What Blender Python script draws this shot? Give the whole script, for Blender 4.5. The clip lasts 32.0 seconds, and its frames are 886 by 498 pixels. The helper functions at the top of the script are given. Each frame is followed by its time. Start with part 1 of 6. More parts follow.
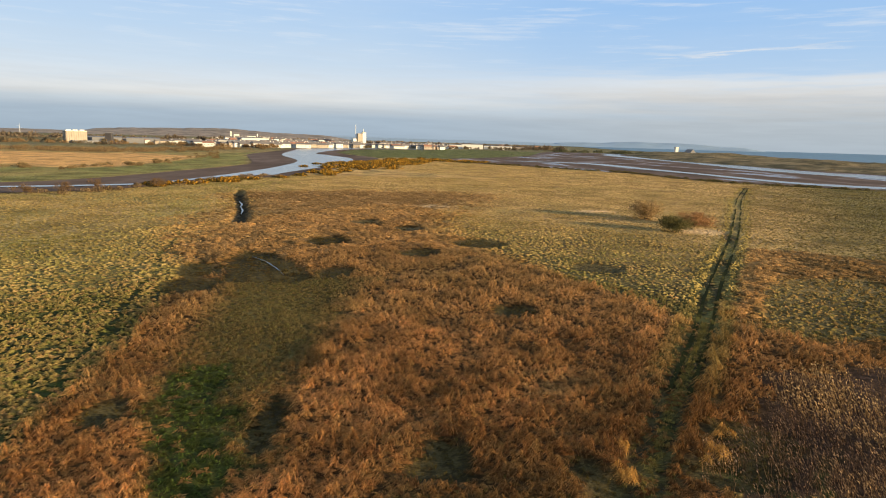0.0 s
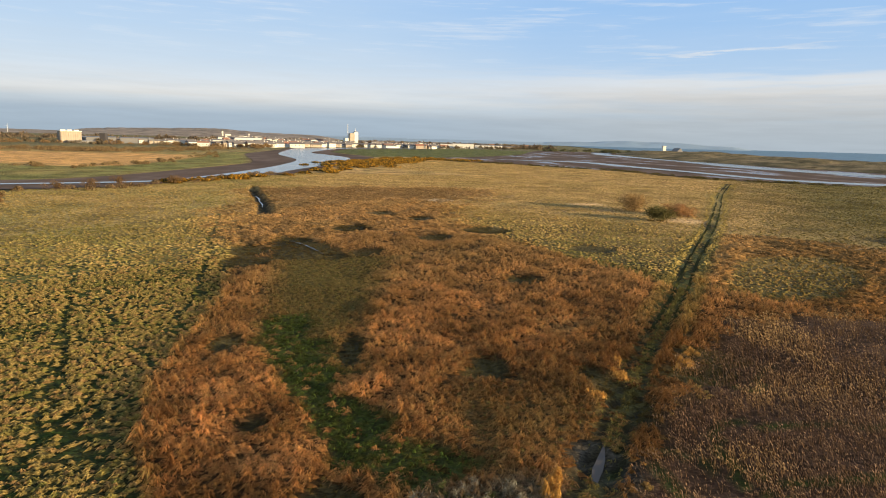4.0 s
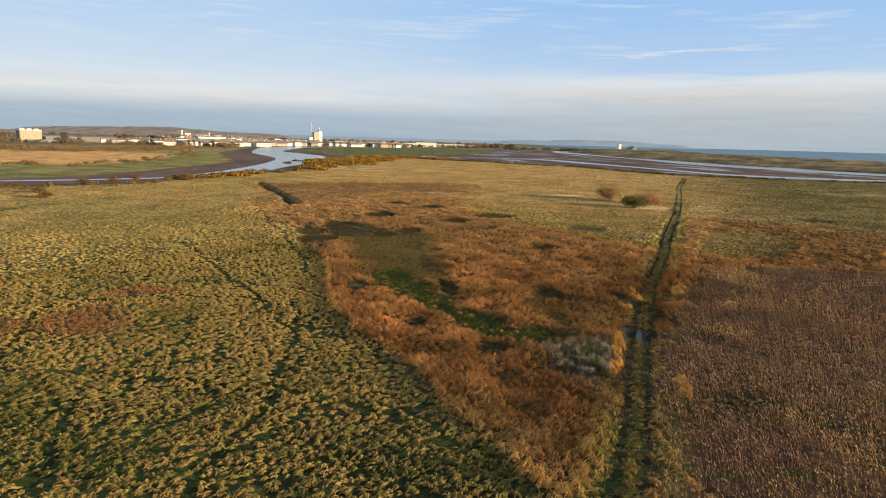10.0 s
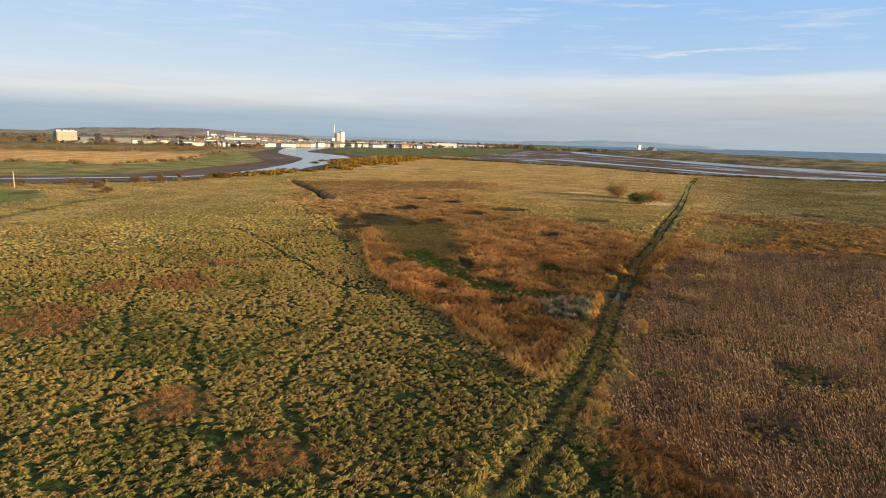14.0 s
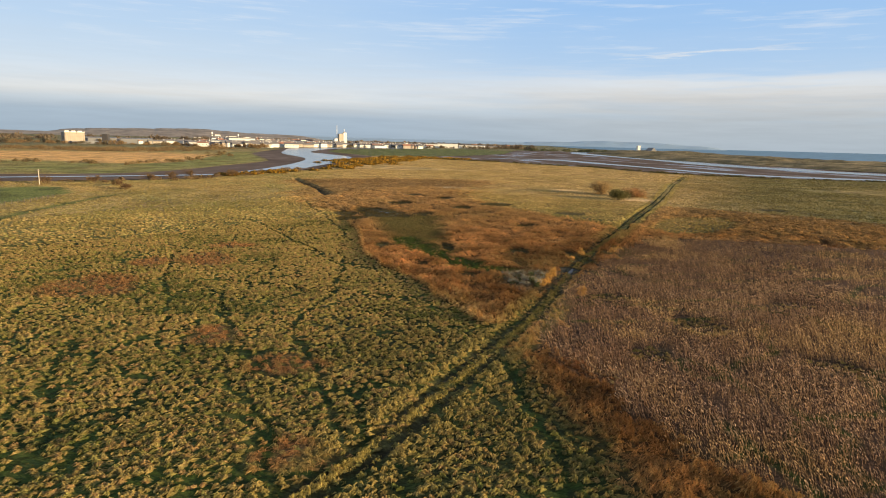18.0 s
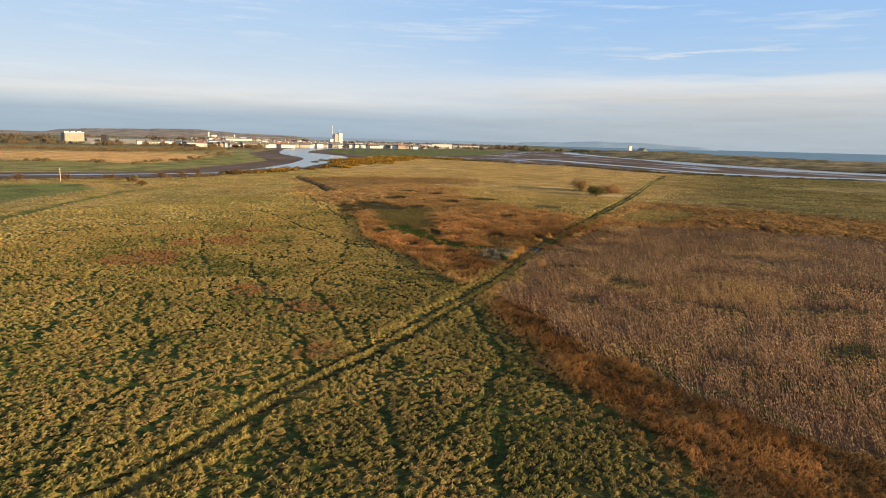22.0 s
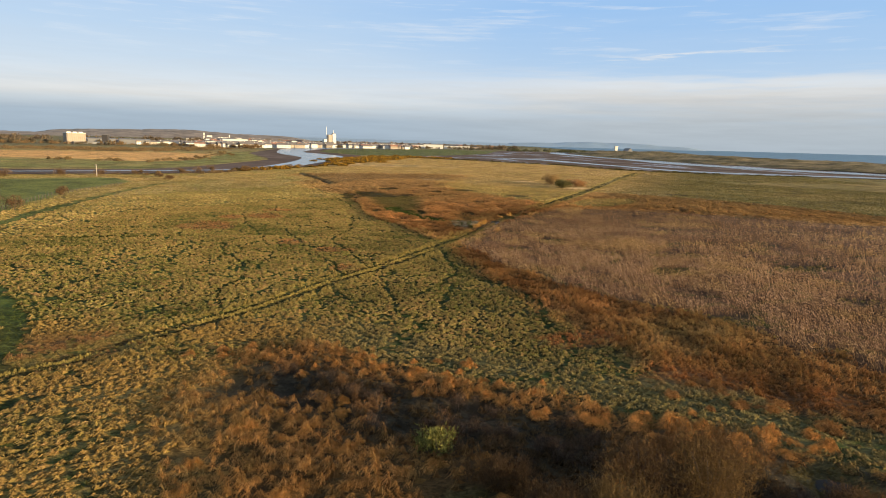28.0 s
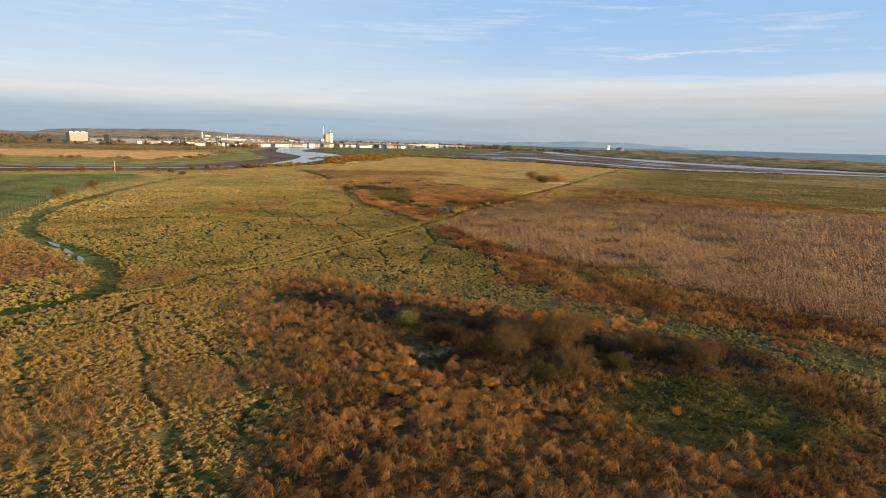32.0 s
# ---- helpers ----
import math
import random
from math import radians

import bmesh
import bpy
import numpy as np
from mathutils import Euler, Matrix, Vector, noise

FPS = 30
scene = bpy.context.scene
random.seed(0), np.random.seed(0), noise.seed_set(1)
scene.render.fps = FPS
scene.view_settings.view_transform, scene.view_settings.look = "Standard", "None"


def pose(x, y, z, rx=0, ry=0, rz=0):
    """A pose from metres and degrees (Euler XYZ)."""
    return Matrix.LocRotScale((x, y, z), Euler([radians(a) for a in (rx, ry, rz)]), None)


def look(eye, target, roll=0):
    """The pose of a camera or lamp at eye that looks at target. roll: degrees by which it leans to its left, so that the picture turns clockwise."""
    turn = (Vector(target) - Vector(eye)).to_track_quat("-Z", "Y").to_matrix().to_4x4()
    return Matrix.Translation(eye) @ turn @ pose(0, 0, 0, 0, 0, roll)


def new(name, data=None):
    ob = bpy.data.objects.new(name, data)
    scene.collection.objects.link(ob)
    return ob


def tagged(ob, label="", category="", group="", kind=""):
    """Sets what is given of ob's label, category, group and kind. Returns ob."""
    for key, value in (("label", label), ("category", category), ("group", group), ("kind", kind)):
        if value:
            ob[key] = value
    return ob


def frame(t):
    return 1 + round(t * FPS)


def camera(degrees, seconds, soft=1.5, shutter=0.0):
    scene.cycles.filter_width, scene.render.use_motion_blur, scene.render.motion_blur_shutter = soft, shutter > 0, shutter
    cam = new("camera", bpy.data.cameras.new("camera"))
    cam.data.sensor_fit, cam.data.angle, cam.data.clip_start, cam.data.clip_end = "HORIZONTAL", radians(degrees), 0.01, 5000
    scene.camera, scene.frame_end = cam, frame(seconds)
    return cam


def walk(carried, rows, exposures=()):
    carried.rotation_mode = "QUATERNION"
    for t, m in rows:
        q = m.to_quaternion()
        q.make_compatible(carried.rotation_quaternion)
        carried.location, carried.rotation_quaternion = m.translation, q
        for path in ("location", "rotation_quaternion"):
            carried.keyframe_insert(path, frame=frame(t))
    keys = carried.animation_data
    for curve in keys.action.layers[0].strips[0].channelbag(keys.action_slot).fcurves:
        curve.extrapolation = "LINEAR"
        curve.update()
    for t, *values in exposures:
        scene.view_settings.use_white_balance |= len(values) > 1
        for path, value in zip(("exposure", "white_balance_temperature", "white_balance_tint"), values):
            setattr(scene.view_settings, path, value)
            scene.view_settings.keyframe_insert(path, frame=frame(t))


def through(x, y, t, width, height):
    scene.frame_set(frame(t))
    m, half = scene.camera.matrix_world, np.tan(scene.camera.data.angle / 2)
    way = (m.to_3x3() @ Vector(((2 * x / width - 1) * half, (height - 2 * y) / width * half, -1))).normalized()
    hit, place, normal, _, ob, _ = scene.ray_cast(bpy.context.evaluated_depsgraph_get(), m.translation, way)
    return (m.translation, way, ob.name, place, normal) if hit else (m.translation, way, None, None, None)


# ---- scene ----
# ---------------------------------------------------------------- camera
cam = camera(72.4, 32.0, soft=1.0, shutter=0.35)
PATH = [
    (0.0, pose(-0.00, 0.02, 20.66, 79.75, -1.65, -7.46)),
    (0.5, pose(-0.87, -2.83, 20.59, 79.75, -1.63, -7.50)),
    (1.0, pose(-1.52, -5.15, 20.52, 79.75, -1.62, -7.53)),
    (1.5, pose(-2.09, -7.08, 20.46, 79.75, -1.61, -7.55)),
    (2.0, pose(-2.72, -8.75, 20.40, 79.75, -1.60, -7.55)),
    (2.5, pose(-3.47, -10.24, 20.35, 79.75, -1.59, -7.53)),
    (3.0, pose(-4.38, -11.64, 20.30, 79.74, -1.58, -7.57)),
    (3.5, pose(-5.47, -13.00, 20.26, 79.74, -1.57, -7.69)),
    (5.5, pose(-11.44, -18.84, 20.12, 79.74, -1.54, -12.17)),
    (6.0, pose(-13.19, -20.50, 20.10, 79.73, -1.53, -12.58)),
    (6.5, pose(-14.96, -22.25, 20.07, 79.73, -1.53, -12.74)),
    (7.0, pose(-16.71, -24.09, 20.05, 79.73, -1.52, -12.72)),
    (7.5, pose(-18.43, -26.01, 20.04, 79.73, -1.52, -12.65)),
    (8.0, pose(-20.06, -28.00, 20.02, 79.73, -1.51, -12.59)),
    (8.5, pose(-21.59, -30.05, 20.01, 79.73, -1.51, -12.54)),
    (9.0, pose(-23.00, -32.14, 20.00, 79.73, -1.51, -12.48)),
    (9.5, pose(-24.26, -34.28, 20.00, 79.73, -1.50, -12.47)),
    (10.0, pose(-25.37, -36.43, 19.99, 79.73, -1.50, -12.46)),
    (10.5, pose(-26.32, -38.60, 19.99, 79.73, -1.50, -12.39)),
    (11.0, pose(-27.11, -40.77, 19.99, 79.73, -1.49, -12.21)),
    (11.5, pose(-27.75, -42.94, 19.99, 79.74, -1.49, -11.92)),
    (12.0, pose(-28.24, -45.09, 19.99, 79.74, -1.49, -11.55)),
    (12.5, pose(-28.60, -47.23, 20.00, 79.74, -1.49, -11.19)),
    (13.0, pose(-28.84, -49.34, 20.00, 79.75, -1.49, -10.92)),
    (13.5, pose(-28.97, -51.43, 20.01, 79.75, -1.49, -10.73)),
    (14.0, pose(-29.03, -53.50, 20.02, 79.75, -1.49, -10.58)),
    (14.5, pose(-29.02, -55.56, 20.03, 79.76, -1.49, -10.42)),
    (16.5, pose(-28.70, -63.70, 20.06, 79.78, -1.49, -10.20)),
    (17.0, pose(-28.64, -65.76, 20.07, 79.78, -1.49, -10.23)),
    (17.5, pose(-28.61, -67.84, 20.08, 79.79, -1.49, -10.27)),
    (18.0, pose(-28.62, -69.96, 20.09, 79.80, -1.49, -10.33)),
    (18.5, pose(-28.69, -72.13, 20.10, 79.80, -1.49, -10.38)),
    (19.0, pose(-28.81, -74.36, 20.11, 79.81, -1.49, -10.43)),
    (19.5, pose(-28.98, -76.65, 20.12, 79.82, -1.50, -10.48)),
    (20.0, pose(-29.21, -79.01, 20.13, 79.82, -1.50, -10.53)),
    (20.5, pose(-29.49, -81.46, 20.13, 79.83, -1.50, -10.59)),
    (21.0, pose(-29.82, -83.99, 20.14, 79.84, -1.50, -10.68)),
    (21.5, pose(-30.19, -86.62, 20.14, 79.84, -1.50, -10.74)),
    (22.0, pose(-30.59, -89.33, 20.14, 79.85, -1.50, -10.79)),
    (22.5, pose(-31.01, -92.14, 20.14, 79.86, -1.50, -10.87)),
    (23.0, pose(-31.46, -95.04, 20.14, 79.86, -1.50, -10.94)),
    (23.5, pose(-31.90, -98.02, 20.14, 79.87, -1.51, -10.99)),
    (24.0, pose(-32.35, -101.09, 20.14, 79.88, -1.51, -11.07)),
    (24.5, pose(-32.79, -104.23, 20.13, 79.88, -1.51, -11.13)),
    (25.0, pose(-33.21, -107.44, 20.12, 79.89, -1.51, -11.19)),
    (25.5, pose(-33.62, -110.70, 20.11, 79.89, -1.51, -11.28)),
    (27.5, pose(-35.08, -124.00, 20.03, 79.91, -1.51, -11.47)),
    (28.0, pose(-35.41, -127.33, 20.00, 79.91, -1.51, -11.52)),
    (28.5, pose(-35.74, -130.63, 19.97, 79.91, -1.51, -11.54)),
    (29.0, pose(-36.07, -133.89, 19.94, 79.91, -1.51, -11.58)),
    (29.5, pose(-36.40, -137.12, 19.90, 79.91, -1.51, -11.64)),
    (30.0, pose(-36.73, -140.31, 19.86, 79.90, -1.51, -11.67)),
    (30.5, pose(-37.03, -143.46, 19.82, 79.90, -1.51, -11.71)),
    (31.0, pose(-37.30, -146.58, 19.77, 79.90, -1.51, -11.77)),
    (31.5, pose(-37.50, -149.71, 19.71, 79.89, -1.51, -11.81)),
    (32.0, pose(-37.57, -152.86, 19.66, 79.88, -1.50, -11.85)),
]
walk(cam, PATH)

# ---------------------------------------------------------------- light
SUN_AZ, SUN_EL = 125.0, 8.5   # degrees clockwise from +y, degrees up
world = bpy.data.worlds.new("world")
scene.world = world
world.use_nodes = True
scene.view_settings.exposure = 0.97


def links(tree):
    """Shorthand: a node maker and a linker for a node tree."""
    def node(kind, **values):
        n = tree.nodes.new(kind)
        for key, value in values.items():
            if key in n.inputs:
                n.inputs[key].default_value = value
            else:
                setattr(n, key, value)
        return n

    def link(a, b):
        tree.links.new(a, b)
    return node, link


def maths(tree, op, a, b=None):
    n = tree.nodes.new("ShaderNodeMath")
    n.operation = op
    for i, v in enumerate((a, b)):
        if v is None:
            continue
        if isinstance(v, (int, float)):
            n.inputs[i].default_value = v
        else:
            tree.links.new(v, n.inputs[i])
    return n.outputs[0]


def mixed(tree, fac, a, b, blend="MIX"):
    """A colour mix; a, b and fac are sockets or values."""
    n = tree.nodes.new("ShaderNodeMix")
    n.data_type, n.blend_type = "RGBA", blend
    for i, v in ((0, fac), (6, a), (7, b)):
        if isinstance(v, (int, float)):
            n.inputs[i].default_value = v
        elif isinstance(v, tuple):
            n.inputs[i].default_value = (*v, 1)
        else:
            tree.links.new(v, n.inputs[i])
    return n.outputs[2]


def ramp(tree, fac, stops):
    n = tree.nodes.new("ShaderNodeValToRGB")
    e = n.color_ramp.elements
    while len(e) < len(stops):
        e.new(0.5)
    for el, (p, c) in zip(e, stops):
        el.position = p
        el.color = (c, c, c, 1) if isinstance(c, (int, float)) else (*c, 1)
    tree.links.new(fac, n.inputs[0])
    return n.outputs[0]


def make_world():
    t = world.node_tree
    t.nodes.clear()
    node, link = links(t)
    out, bg = node("ShaderNodeOutputWorld"), node("ShaderNodeBackground")
    sky = node("ShaderNodeTexSky")
    sky.sky_type, sky.sun_disc = "NISHITA", False
    sky.sun_elevation, sky.sun_rotation = radians(SUN_EL), radians(SUN_AZ)
    sky.air_density, sky.dust_density, sky.ozone_density = 1.0, 0.6, 2.0
    co = node("ShaderNodeTexCoord")
    sep = node("ShaderNodeSeparateXYZ")
    link(co.outputs["Generated"], sep.inputs[0])
    up = sep.outputs[2]
    # thin cloud sheets, drawn out sideways
    stretch = node("ShaderNodeMapping")
    stretch.inputs["Scale"].default_value = (1.6, 1.6, 22.0)
    link(co.outputs["Generated"], stretch.inputs[0])
    n1 = node("ShaderNodeTexNoise", Scale=1.9, Detail=7.0, Roughness=0.55)
    link(stretch.outputs[0], n1.inputs["Vector"])
    n2 = node("ShaderNodeTexNoise", Scale=5.5, Detail=6.0, Roughness=0.6)
    link(stretch.outputs[0], n2.inputs["Vector"])
    # a cloud bank low over the horizon, taller on the seaward side; open blue above it with thin streaks
    seaward = ramp(t, sep.outputs[0], [(0.05, 0.0), (0.45, 1.0)])
    rough = maths(t, "ADD", up, maths(t, "MULTIPLY", maths(t, "SUBTRACT", n1.outputs[0], 0.5), 0.075))
    rough = maths(t, "ADD", rough, maths(t, "MULTIPLY", maths(t, "SUBTRACT", n2.outputs[0], 0.5), 0.03))
    inland = ramp(t, rough, [(0.0, 0.85), (0.05, 0.92), (0.075, 0.80), (0.10, 0.42), (0.15, 0.18), (0.5, 0.06)])
    coast = ramp(t, rough, [(0.0, 0.80), (0.05, 0.95), (0.082, 1.0), (0.097, 0.78), (0.115, 0.14), (0.5, 0.06)])
    low = mixed(t, seaward, inland, coast)
    veil = ramp(t, n1.outputs[0], [(0.30, 0.55), (0.62, 1.0)])
    wisps = ramp(t, n2.outputs[0], [(0.53, 0.0), (0.76, 0.55)])
    amount = maths(t, "MULTIPLY", low, veil)
    amount = maths(t, "ADD", amount, maths(t, "MULTIPLY", wisps, ramp(t, up, [(0.10, 0.1), (0.15, 0.6), (0.3, 0.8)])))
    amount = maths(t, "MAXIMUM", amount, ramp(t, up, [(0.0, 0.9), (0.035, 0.88), (0.06, 0.3), (0.1, 0.0)]))
    # one long thin streak over the bay
    streak = maths(t, "MULTIPLY", ramp(t, maths(t, "ABSOLUTE", maths(t, "SUBTRACT", rough, 0.136)), [(0.0, 1.0), (0.0035, 0.0)]), ramp(t, maths(t, "ABSOLUTE", maths(t, "SUBTRACT", sep.outputs[0], 0.53)), [(0.03, 0.5), (0.14, 0.0)]))
    amount = maths(t, "MINIMUM", maths(t, "ADD", amount, streak), 0.95)
    # the bank is blue-grey at its foot, pale at its top, and warmer and brighter on the seaward side
    murk = ramp(t, up, [(0.0, (3.5, 4.4, 5.3)), (0.03, (3.9, 4.8, 5.7)), (0.044, (5.5, 5.9, 6.2)), (0.056, (7.9, 7.7, 7.3)), (0.08, (7.9, 8.0, 8.0)), (0.3, (8.6, 8.9, 9.2))])
    warm = ramp(t, up, [(0.0, (4.2, 4.8, 5.3)), (0.04, (4.9, 5.3, 5.6)), (0.07, (6.4, 6.4, 6.3)), (0.095, (8.6, 8.4, 8.0)), (0.3, (8.3, 8.6, 8.9))])
    murk = mixed(t, seaward, murk, warm)
    murk = mixed(t, 1.0, murk, ramp(t, n2.outputs[0], [(0.36, 0.97), (0.64, 1.05)]), "MULTIPLY")     # faint layers in the bank
    blue = mixed(t, ramp(t, up, [(0.0, 0.0), (0.20, 1.0)]), (6.0, 7.7, 9.4), (3.3, 6.0, 10.0))
    blue = mixed(t, ramp(t, up, [(0.30, 0.0), (0.75, 1.0)]), blue, (4.6, 5.4, 6.2))     # greyer sky out of view overhead, added to take blue off the shadows
    pale = maths(t, "MULTIPLY", ramp(t, sep.outputs[0], [(0.0, 0.45), (0.30, 0.0)]), ramp(t, up, [(0.05, 1.0), (0.4, 0.0)]))
    blue = mixed(t, pale, blue, (7.6, 8.8, 9.8))
    base = mixed(t, 0.85, sky.outputs[0], blue)
    link(mixed(t, amount, base, murk), bg.inputs[0])
    bg.inputs[1].default_value = 0.050
    link(bg.outputs[0], out.inputs[0])


make_world()
sun_way = Vector((math.sin(radians(SUN_AZ)) * math.cos(radians(SUN_EL)), math.cos(radians(SUN_AZ)) * math.cos(radians(SUN_EL)), math.sin(radians(SUN_EL))))
sun = new("sun", bpy.data.lights.new("sun", "SUN"))
sun.data.energy, sun.data.angle, sun.data.color = 5.0, radians(0.6), (1.0, 0.75, 0.42)
sun.matrix_world = look(sun_way * 100, (0, 0, 0))

# ---------------------------------------------------------------- materials


def plain(name, colour, rough=0.8, spread=0.25, scale=0.6, bump=0.3, metal=0.0, fine=9.0):
    """A matt surface with stains at a large scale and grain at a small one."""
    m = bpy.data.materials.new(name)
    m.use_nodes = True
    t = m.node_tree
    node, link = links(t)
    b = t.nodes["Principled BSDF"]
    co = node("ShaderNodeTexCoord")
    big = node("ShaderNodeTexNoise", Scale=scale, Detail=4.0)
    small = node("ShaderNodeTexNoise", Scale=scale * fine, Detail=3.0)
    link(co.outputs["Object"], big.inputs["Vector"])
    link(co.outputs["Object"], small.inputs["Vector"])
    f = maths(t, "ADD", maths(t, "MULTIPLY", big.outputs[0], 0.6), maths(t, "MULTIPLY", small.outputs[0], 0.4))
    dark = tuple(c * (1 - spread) for c in colour)
    light = tuple(min(1, c * (1 + spread)) for c in colour)
    link(ramp(t, f, [(0.3, dark), (0.7, light)]), b.inputs["Base Color"])
    b.inputs["Roughness"].default_value, b.inputs["Metallic"].default_value = rough, metal
    bm = node("ShaderNodeBump", Strength=bump, Distance=0.05)
    link(small.outputs[0], bm.inputs["Height"])
    link(bm.outputs[0], b.inputs["Normal"])
    return m


def toned(name, spread=0.25, through=0.35):
    """Grass blades and twigs: the colour sown with each clump, varied from piece to piece; light shines through."""
    m = bpy.data.materials.new(name)
    m.use_nodes = True
    t = m.node_tree
    t.nodes.clear()
    node, link = links(t)
    tone = node("ShaderNodeAttribute", attribute_name="tone")
    geo = node("ShaderNodeNewGeometry")
    v = ramp(t, geo.outputs["Random Per Island"], [(0.0, 1.0 - spread), (1.0, 1.0 + spread)])
    col = mixed(t, 1.0, tone.outputs["Color"], v, "MULTIPLY")
    co = node("ShaderNodeTexCoord")
    mp = node("ShaderNodeMapping")
    mp.inputs["Scale"].default_value = (6.0, 22.0, 9.0)
    mp.inputs["Rotation"].default_value = (0.0, 0.0, 0.4)
    grain = node("ShaderNodeTexNoise", Scale=1.0, Detail=3.0, Roughness=0.65)
    link(co.outputs["Object"], mp.inputs[0])
    link(mp.outputs[0], grain.inputs["Vector"])
    col = mixed(t, 1.0, col, ramp(t, grain.outputs[0], [(0.32, 0.62), (0.68, 1.38)]), "MULTIPLY")
    bump = node("ShaderNodeBump", Strength=0.8, Distance=0.12)
    link(grain.outputs[0], bump.inputs["Height"])
    d, tr, mx, out = node("ShaderNodeBsdfDiffuse"), node("ShaderNodeBsdfTranslucent"), node("ShaderNodeMixShader"), node("ShaderNodeOutputMaterial")
    link(col, d.inputs[0])
    link(col, tr.inputs[0])
    link(bump.outputs[0], d.inputs["Normal"])
    mx.inputs[0].default_value = through
    link(d.outputs[0], mx.inputs[1])
    link(tr.outputs[0], mx.inputs[2])
    link(mx.outputs[0], out.inputs[0])
    return m


def ground_material():
    m = bpy.data.materials.new("turf_and_soil")
    m.use_nodes = True
    t = m.node_tree
    node, link = links(t)
    b = t.nodes["Principled BSDF"]
    tone = node("ShaderNodeAttribute", attribute_name="tone")
    tuft = node("ShaderNodeAttribute", attribute_name="tufts")
    co = node("ShaderNodeTexCoord")
    n1 = node("ShaderNodeTexNoise", Scale=1.1, Detail=5.0, Roughness=0.6)
    n2 = node("ShaderNodeTexNoise", Scale=0.07, Detail=4.0, Roughness=0.55)
    vo = node("ShaderNodeTexVoronoi", Scale=0.62)
    n3 = node("ShaderNodeTexNoise", Scale=6.5, Detail=4.0, Roughness=0.7)
    comb = node("ShaderNodeMapping")
    comb.inputs["Scale"].default_value = (0.45, 1.5, 1.0)
    link(co.outputs["Object"], comb.inputs[0])
    link(comb.outputs[0], n3.inputs["Vector"])
    for n in (n1, n2, vo):
        link(co.outputs["Object"], n.inputs["Vector"])
    v = maths(t, "ADD", maths(t, "MULTIPLY", n1.outputs[0], 1.1), maths(t, "MULTIPLY", n2.outputs[0], 0.9))
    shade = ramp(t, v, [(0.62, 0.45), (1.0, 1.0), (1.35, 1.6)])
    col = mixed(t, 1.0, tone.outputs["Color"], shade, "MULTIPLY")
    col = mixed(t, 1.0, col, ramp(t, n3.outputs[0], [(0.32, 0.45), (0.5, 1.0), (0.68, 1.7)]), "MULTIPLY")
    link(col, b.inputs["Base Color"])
    b.inputs["Roughness"].default_value = 0.95
    b.inputs["Specular IOR Level"].default_value = 0.1
    h = maths(t, "MULTIPLY", maths(t, "ADD", maths(t, "SUBTRACT", 0.8, vo.outputs["Distance"]), n1.outputs[0]), tuft.outputs["Fac"])
    h = maths(t, "ADD", h, maths(t, "MULTIPLY", n3.outputs[0], 0.25))
    bm = node("ShaderNodeBump", Strength=1.0, Distance=0.9)
    link(h, bm.inputs["Height"])
    link(bm.outputs[0], b.inputs["Normal"])
    return m


def mud_material(name, sheen):
    m = bpy.data.materials.new(name)
    m.use_nodes = True
    t = m.node_tree
    node, link = links(t)
    b = t.nodes["Principled BSDF"]
    co = node("ShaderNodeTexCoord")
    mp = node("ShaderNodeMapping")
    mp.inputs["Scale"].default_value = (0.03, 0.012, 1.0)
    link(co.outputs["Object"], mp.inputs[0])
    n1 = node("ShaderNodeTexNoise", Scale=1.0, Detail=6.0, Roughness=0.6)
    link(mp.outputs[0], n1.inputs["Vector"])
    n2 = node("ShaderNodeTexNoise", Scale=0.6, Detail=4.0)
    link(co.outputs["Object"], n2.inputs["Vector"])
    link(ramp(t, n1.outputs[0], [(0.35, (0.085, 0.055, 0.040)), (0.6, (0.15, 0.10, 0.075))]), b.inputs["Base Color"])
    link(ramp(t, n1.outputs[0], [(0.54, 0.95), (0.62, 0.95 - 0.7 * sheen)]), b.inputs["Roughness"])
    link(ramp(t, n1.outputs[0], [(0.52, 0.08), (0.62, 0.08 + 0.45 * sheen)]), b.inputs["Specular IOR Level"])
    bm = node("ShaderNodeBump", Strength=0.4, Distance=0.1)
    link(n2.outputs[0], bm.inputs["Height"])
    link(bm.outputs[0], b.inputs["Normal"])
    return m


def water_material(name, colour, wave=0.25, rough=0.06, gloss=0.5):
    m = bpy.data.materials.new(name)
    m.use_nodes = True
    t = m.node_tree
    node, link = links(t)
    b = t.nodes["Principled BSDF"]
    co = node("ShaderNodeTexCoord")
    n1 = node("ShaderNodeTexNoise", Scale=0.5, Detail=4.0)
    n2 = node("ShaderNodeTexNoise", Scale=0.03, Detail=3.0)
    link(co.outputs["Object"], n1.inputs["Vector"])
    link(co.outputs["Object"], n2.inputs["Vector"])
    link(ramp(t, n2.outputs[0], [(0.35, colour), (0.65, tuple(c * 1.4 for c in colour))]), b.inputs["Base Color"])
    b.inputs["Roughness"].default_value, b.inputs["IOR"].default_value = rough, 1.333
    b.inputs["Specular IOR Level"].default_value = gloss
    bm = node("ShaderNodeBump", Strength=wave, Distance=0.04)
    link(n1.outputs[0], bm.inputs["Height"])
    link(bm.outputs[0], b.inputs["Normal"])
    return m


